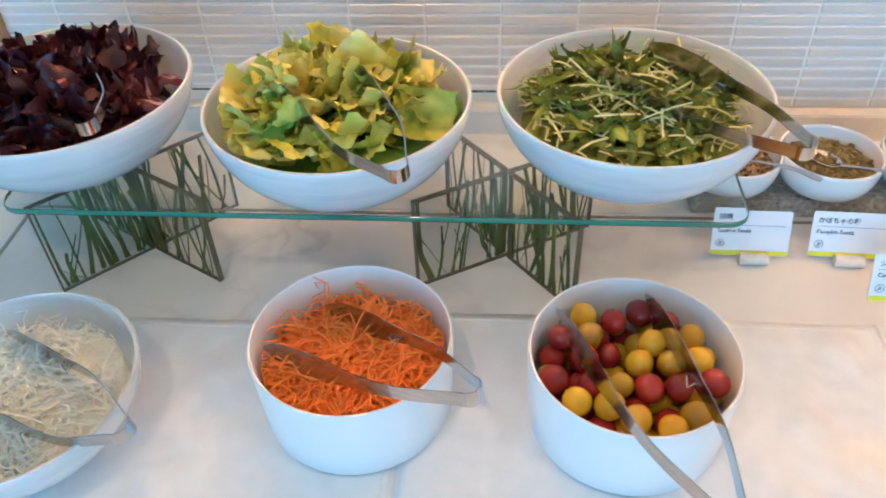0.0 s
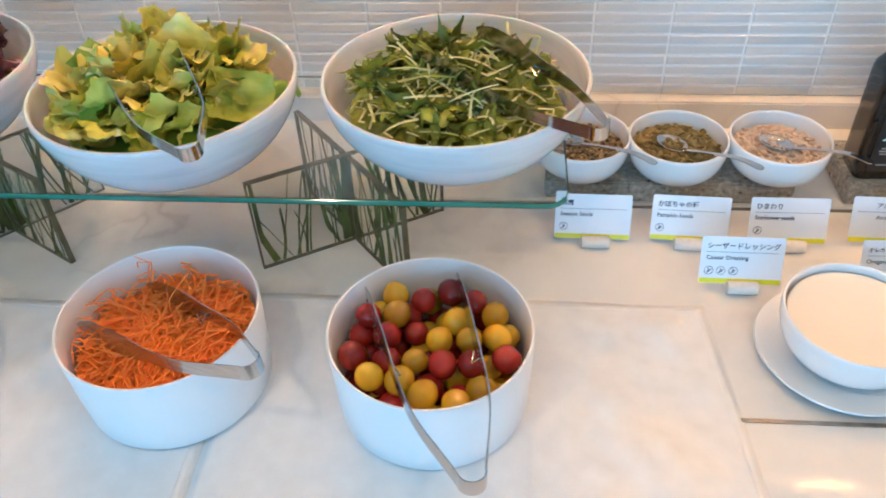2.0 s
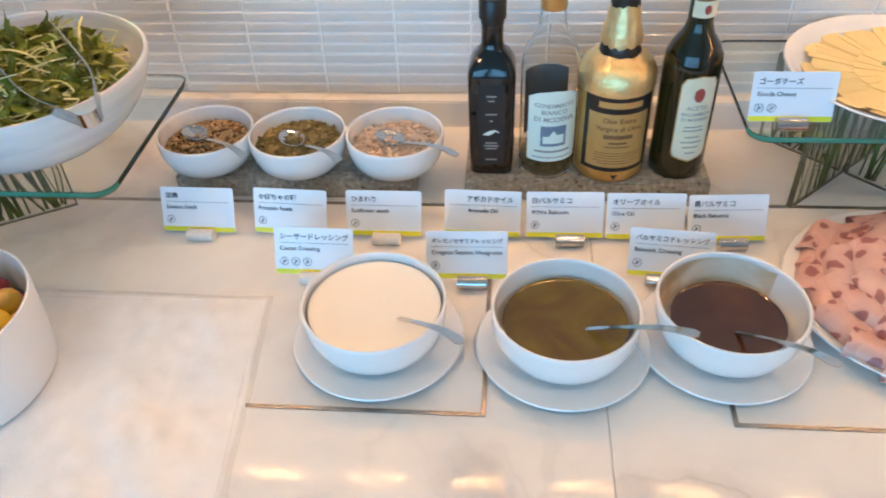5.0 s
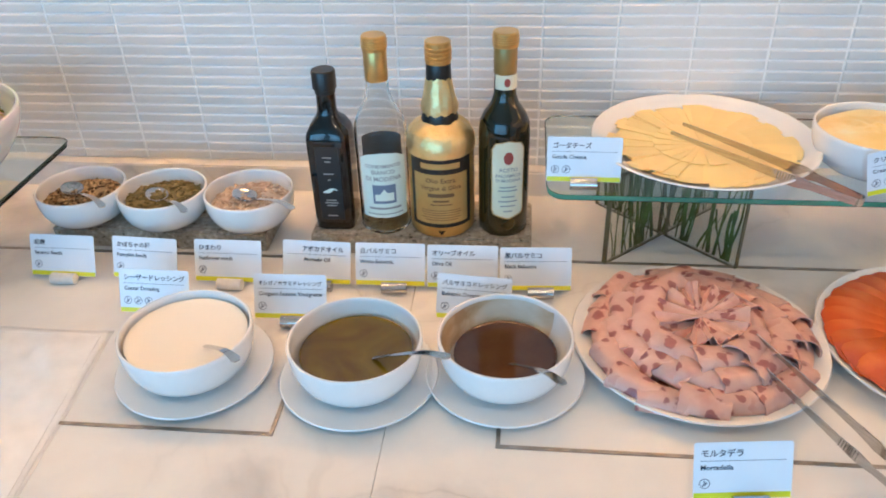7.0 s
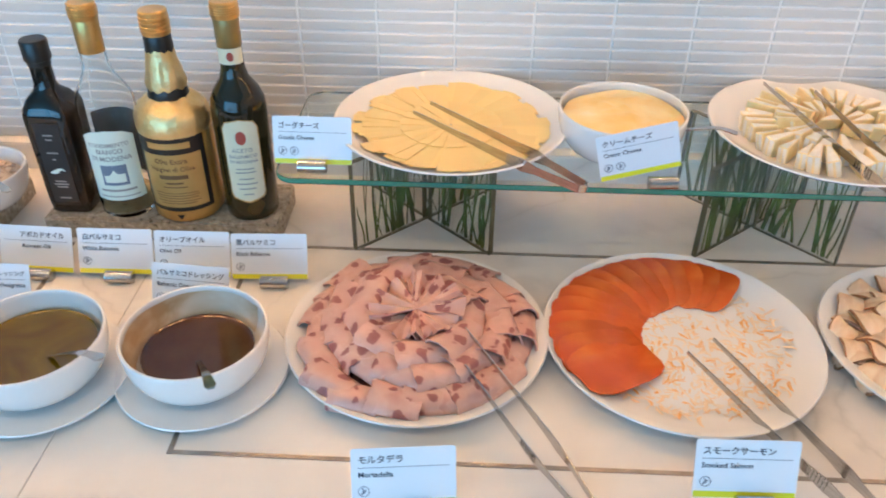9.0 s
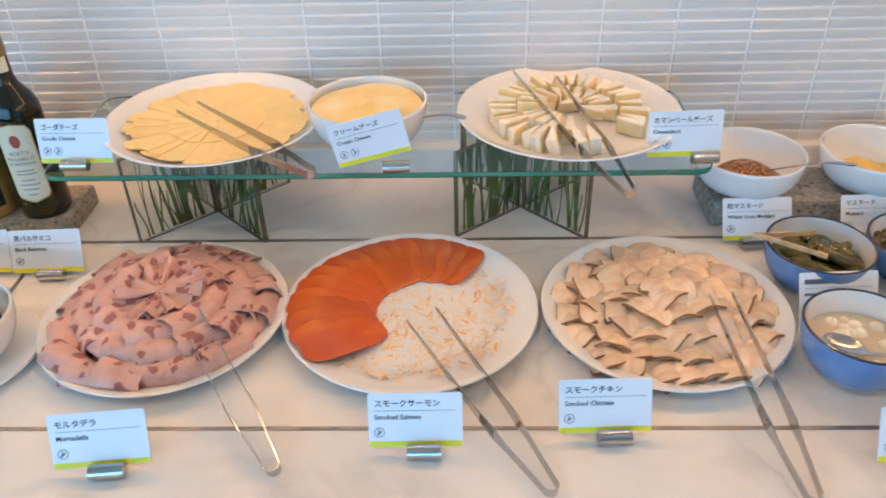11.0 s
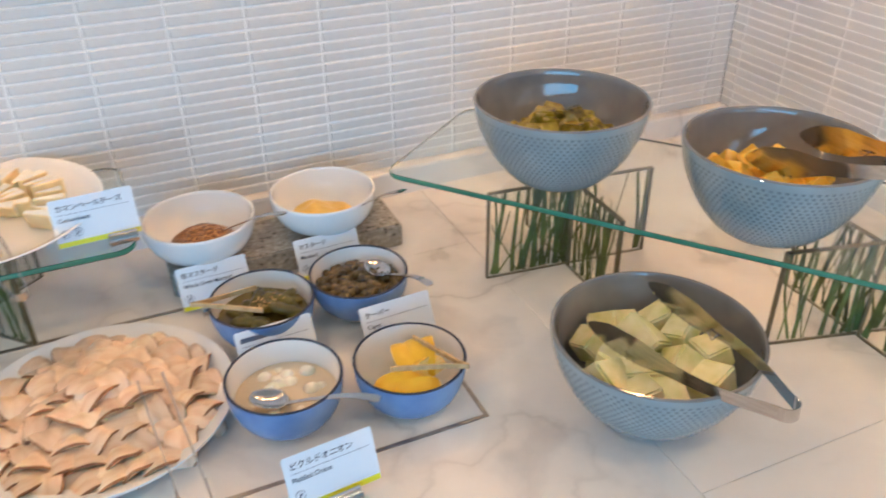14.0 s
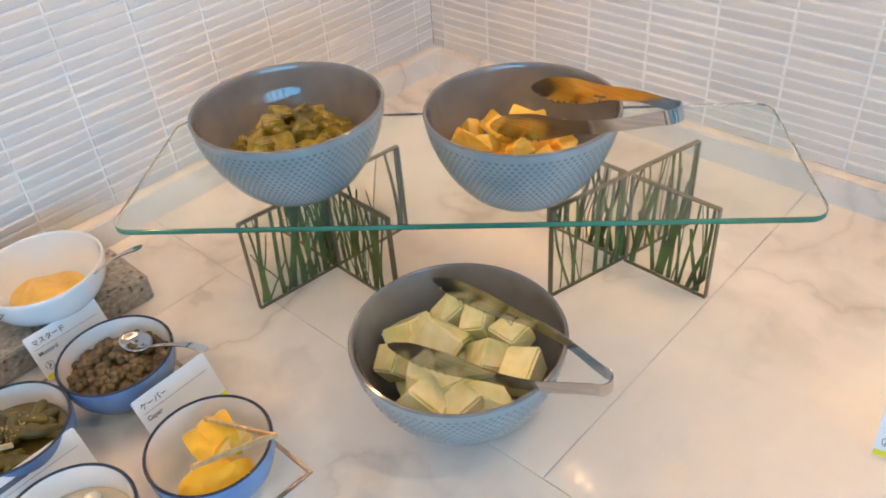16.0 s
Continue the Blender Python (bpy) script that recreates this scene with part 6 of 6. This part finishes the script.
part("vinegar", lathe([(0, 0.007), (0.031, 0.007), (0.0322, 0.012), (0.0322, 0.024), (0, 0.024)], 40), glass_material("pale_vinegar", (0.94, 0.86, 0.62), 0.0, 1.05), b2, "last of the pale gold vinegar")
wrapped("back_label", rect(0.064, 0.088), 0.0322, 0.038, LABEL_BACK, b2, "dark back label seen through the glass", 180)
_lab = [(-0.034, 0), (0.034, 0), (0.034, 0.086), (0.020, 0.094), (0, 0.097), (-0.020, 0.094), (-0.034, 0.086)]
wrapped("front_label", _lab, 0.0353, 0.028, LABEL_MINT, b2, "pale mint paper label")
for _s, _z, _h in (("CONDIMENTO", 0.103, 0.0085), ("BIANCO", 0.094, 0.0085), ("DI MODENA", 0.084, 0.0095)):
    wrapped_text(_s, _h, 0.0354, _z, PRINT_GREY, b2, 0, 0.05)
wrapped("picture", rect(0.032, 0.028), 0.0355, 0.050, PRINT_BLUE, b2, "small blue-grey engraved view")
wrapped("picture", [(-0.013, 0), (0.013, 0), (0.013, 0.012), (0.004, 0.012), (0.0, 0.018), (-0.006, 0.010), (-0.013, 0.010)], 0.0357, 0.054, LABEL_MINT, b2)
wrapped("print", rect(0.046, 0.003), 0.0355, 0.041, PRINT_GREY, b2)
wrapped("print", rect(0.052, 0.0015), 0.0355, 0.033, PRINT_GREY, b2)
part("neck_foil", lathe([(0.0146, 0.212), (0.0150, 0.213), (0.0150, 0.250), (0.0146, 0.251)], 40), GOLD_CAP, b2, "gold neck sleeve")
screw_cap(b2, 0.0158, 0.2505, 0.270, GOLD_CAP, "gold screw cap")

# foil-wrapped oil bottle
b3 = thing("olive_oil_bottle", pose(0.842, 0.388, BLOCK_TOP, 0, 0, 4), "olive oil bottle wrapped in gold foil with a black label", "bottle", "bottles on the stone slab")
part("body", lathe([(0, 0.001), (0.040, 0), (0.0435, 0.004), (0.0442, 0.02), (0.0442, 0.116), (0.043, 0.128), (0.0415, 0.133)], 64), AMBER, b3, "amber gold wrapped body")
_bm = lathe([(0.0445, 0.118), (0.0460, 0.124), (0.0452, 0.136), (0.041, 0.146), (0.034, 0.153), (0.0225, 0.160)], 72)
for _v in _bm.verts:
    _v.co *= 1 + 0.02 * noise.noise(_v.co * 130)
part("shoulder_foil", _bm, GOLD, b3, "crinkled gold foil on the shoulder")
part("band", lathe([(0.0235, 0.156), (0.0245, 0.160), (0.022, 0.170), (0.0205, 0.174)], 48), BLACK, b3, "black neck band")
_bm = lathe([(0.0235, 0.170), (0.0245, 0.176), (0.021, 0.190), (0.0175, 0.206), (0.0165, 0.216)], 64)
for _v in _bm.verts:
    _v.co *= 1 + 0.03 * noise.noise(_v.co * 160)
part("neck_foil", _bm, GOLD, b3, "crinkled gold foil on the neck")
part("collar", lathe([(0.0160, 0.212), (0.0165, 0.214), (0.0158, 0.232), (0.0150, 0.234)], 40), BLACK, b3, "black collar")
screw_cap(b3, 0.0165, 0.234, 0.262, GOLD_CAP, "pale gold screw cap")
wrapped("label_edge", rect(0.092, 0.104), 0.0447, 0.018, BLACK, b3, "black label edge")
wrapped("label", rect(0.078, 0.074), 0.0450, 0.024, LABEL_GOLD, b3, "gold label")
wrapped("name_bar", rect(0.054, 0.008), 0.0451, 0.1055, LABEL_GOLD, b3, "gold name bar")
for _s, _z in (("Olio Extra", 0.0860), ("Vergine di Oliva", 0.0755)):
    wrapped_text(_s, 0.0095, 0.0451, _z, PRINT_BROWN, b3, 0, 0.056)
for _w, _z, _h in ((0.036, 0.0645, 0.0055), (0.022, 0.0575, 0.0026), (0.030, 0.0525, 0.0014), (0.054, 0.0440, 0.0009), (0.056, 0.0405, 0.0009), (0.052, 0.0370, 0.0009), (0.056, 0.0330, 0.0009), (0.046, 0.0295, 0.0009)):
    wrapped("print", rect(_w, _h), 0.0452, _z, PRINT_BROWN, b3, "brown print")
wrapped("mark", [(-0.005, 0.007), (0, 0), (0.005, 0.007)], 0.0449, 0.006, BLACK, b3)

# dark vinegar bottle
b4 = thing("balsamic_bottle", pose(0.926, 0.386, BLOCK_TOP, 0, 0, 12), "dark olive glass bottle of balsamic vinegar with a cream label", "bottle", "bottles on the stone slab")
part("body", lathe([(0, 0.001), (0.030, 0), (0.0330, 0.004), (0.0335, 0.02), (0.0335, 0.145), (0.0322, 0.158), (0.027, 0.170), (0.0175, 0.184), (0.0142, 0.196), (0.0135, 0.235), (0, 0.235)], 56), OLIVE_GLASS, b4)
part("neck_sleeve", lathe([(0.0140, 0.222), (0.0146, 0.223), (0.0148, 0.256), (0.0144, 0.257)], 40), noisy(material("olive_gold", (0.3, 0.2, 0.06), 0.35, 0.5), [(0.3, (0.22, 0.15, 0.05)), (0.7, (0.36, 0.25, 0.09))], 20), b4, "dull gold neck sleeve")
wrapped("neck_label", rect(0.034, 0.019), 0.0153, 0.204, LABEL_CREAM, b4, "cream neck label")
wrapped("neck_mark", oval(0.008, 0.011), 0.0155, 0.208, PRINT_RED, b4)
screw_cap(b4, 0.0160, 0.256, 0.275, GOLD_CAP, "pale gold screw cap")
_lab = [(-0.019, 0.006), (0, 0), (0.019, 0.006), (0.0215, 0.012), (0.0215, 0.100), (0.017, 0.108), (0, 0.112), (-0.017, 0.108), (-0.0215, 0.100), (-0.0215, 0.012)]
wrapped("label_edge", [(x * 1.06, y * 1.03 - 0.002) for x, y in _lab], 0.0337, 0.030, LABEL_GOLD, b4, "thin gold label edge")
wrapped("label", _lab, 0.0339, 0.0302, LABEL_CREAM, b4, "cream label with cut corners")
wrapped("crest", oval(0.013, 0.018), 0.0341, 0.110, PRINT_RED, b4, "red crest")
for _s, _z in (("ACETO", 0.100), ("BALSAMICO", 0.092), ("DI MODENA", 0.085)):
    wrapped_text(_s, 0.0075, 0.0341, _z, PRINT_GREY, b4, 0, 0.034)
for _w, _z in ((0.022, 0.076), (0.026, 0.071), (0.018, 0.062), (0.026, 0.055), (0.020, 0.048), (0.012, 0.040)):
    wrapped("print", rect(_w, 0.0018), 0.0341, _z, PRINT_GREY, b4)

# ---- cloths ----


def cloth(x0, x1, y0, y1, label, seed, slant=0.0):
    """A folded white napkin, slightly creased."""
    ob = thing("cloth", pose(0, 0, TOP), label, "cloth", "white cloths under the bowls")
    for layer in (0, 1):
        bm, nx, ny, grid = bmesh.new(), 80, 60, []
        o = 0.003 * layer
        for i in range(nx + 1):
            row = []
            for j in range(ny + 1):
                u, v = i / nx, j / ny
                p = Vector((x0 + o + (x1 - x0 - 2 * o) * u, y0 + (y1 - y0 - o) * v, 0))
                p.x += slant * u * (y1 - p.y)
                p.x += 0.004 * noise.noise(Vector((v * 3, seed, 0))) * (1 if u in (0, 1) else 0.3)
                p.y += 0.003 * noise.noise(Vector((u * 4, seed + 5, 0))) * (1 if v == 1 else 0.2)
                near = min(1.0, min(abs(p.x + 0.095), abs(p.x - 0.17), abs(p.x + 0.418)) / 0.16)
                wave = abs(noise.noise(Vector((p.x * 16, p.y * 9, seed)))) + 0.5 * abs(noise.noise(Vector((p.x * 34 + p.y * 18, p.y * 22, seed + 9))))
                edge = min(u, 1 - u, v, 1 - v) * 12
                p.z = 0.0005 + 0.0011 * layer + 0.0120 * wave * layer * min(1, edge) * max(0.0, near - 0.72) * 3.6
                row.append(bm.verts.new(p))
            grid.append(row)
        for a, b in zip(grid, grid[1:]):
            for j in range(ny):
                bm.faces.new((a[j], b[j], b[j + 1], a[j + 1]))
        sheet = part("fold", bm, CLOTH, ob)
        sheet.modifiers.new("thickness", "SOLIDIFY").thickness = 0.0009
    # stitched hem
    part("hem", tube([(x1 - 0.011 + slant * (y1 - y0), y0 + 0.01, 0.0026), (x1 - 0.011 + slant * (y1 - y0) / 2, (y0 + y1) / 2, 0.0026), (x1 - 0.011, y1 - 0.012, 0.0026), (x0 + 0.02, y1 - 0.012, 0.0026)], 0.0006, 5), CLOTH, ob, "stitched hem")
    return ob


cloth(-0.052, 0.455, -0.315, 0.158, "white linen cloth folded flat under the bowls", 3, 0.083)
cloth(-0.600, -0.056, -0.315, 0.137, "white linen cloth folded flat under the bowls", 8)
tagged(part("carrot_crumb", tube([(-0.262, -0.127, TOP + 0.0042), (-0.258, -0.124, TOP + 0.0045), (-0.252, -0.123, TOP + 0.0042)], 0.0009, 5), CARROT), "tiny orange carrot shred dropped on the cloth", "crumb")

# ---- wall tiles ----
TW, TH, TD = PITCH - 0.0022, ROW - 0.0022, 0.006


def tile_bmesh(w):
    bm = bmesh.new()
    b = 0.0016
    f = [bm.verts.new((x, -TD, z)) for x, z in ((b, b), (w - b, b), (w - b, TH - b), (b, TH - b))]
    m = [bm.verts.new((x, -TD + 0.0012, z)) for x, z in ((0, 0), (w, 0), (w, TH), (0, TH))]
    k = [bm.verts.new((x, 0, z)) for x, z in ((0, 0), (w, 0), (w, TH), (0, TH))]
    bm.faces.new(f)
    for a, c in ((f, m), (m, k)):
        for i in range(4):
            j = (i + 1) % 4
            bm.faces.new((a[i], c[i], c[j], a[j]))
    bmesh.ops.recalc_face_normals(bm, faces=bm.faces)
    return bm


def clad(wall, place, spans, rows, rows_apart):
    """Tiles as parts in the lower rows, joined above."""
    meshes, rest = {}, bmesh.new()
    rnd = random.Random(len(spans))
    for x0, w in spans:
        key = round(w, 4)
        if key not in meshes:
            meshes[key] = mesh_of("tile", tile_bmesh(w), TILE, smooth=False)
        for r in range(rows):
            m = place @ pose(x0 + rnd.uniform(-1, 1) * 0.0003, rnd.uniform(-1, 1) * 0.00035, TILE_Z0 + r * ROW + rnd.uniform(-1, 1) * 0.0003, rnd.uniform(-1, 1) * 0.5, 0, rnd.uniform(-1, 1) * 0.12)
            if r < rows_apart:
                share("tile", meshes[key], wall, m)
            else:
                k = len(rest.verts)
                rest.from_mesh(meshes[key])
                rest.verts.ensure_lookup_table()
                for v in rest.verts[k:]:
                    v.co = m @ v.co
    tagged(part("tiles_above", rest, TILE, wall, smooth=False), kind="stuff")


def spans_of(lo, hi, first):
    out, x = [], first
    while x > lo:
        x -= PITCH
    while x < hi:
        a, b = max(x, lo), min(x + TW, hi - 0.001)
        if b - a > 0.01:
            out.append((a, b - a))
        x += PITCH
    return out


clad(wall_north, pose(0, WALL_Y + 0.006, 0), spans_of(WEST, WALL_X, TILE_X0 + 0.0011), 46, 9)
clad(wall_east, pose(WALL_X + 0.006, 0, 0, 0, 0, -90), spans_of(-WALL_Y, 1.9, -WALL_Y + 0.03), 46, 13)
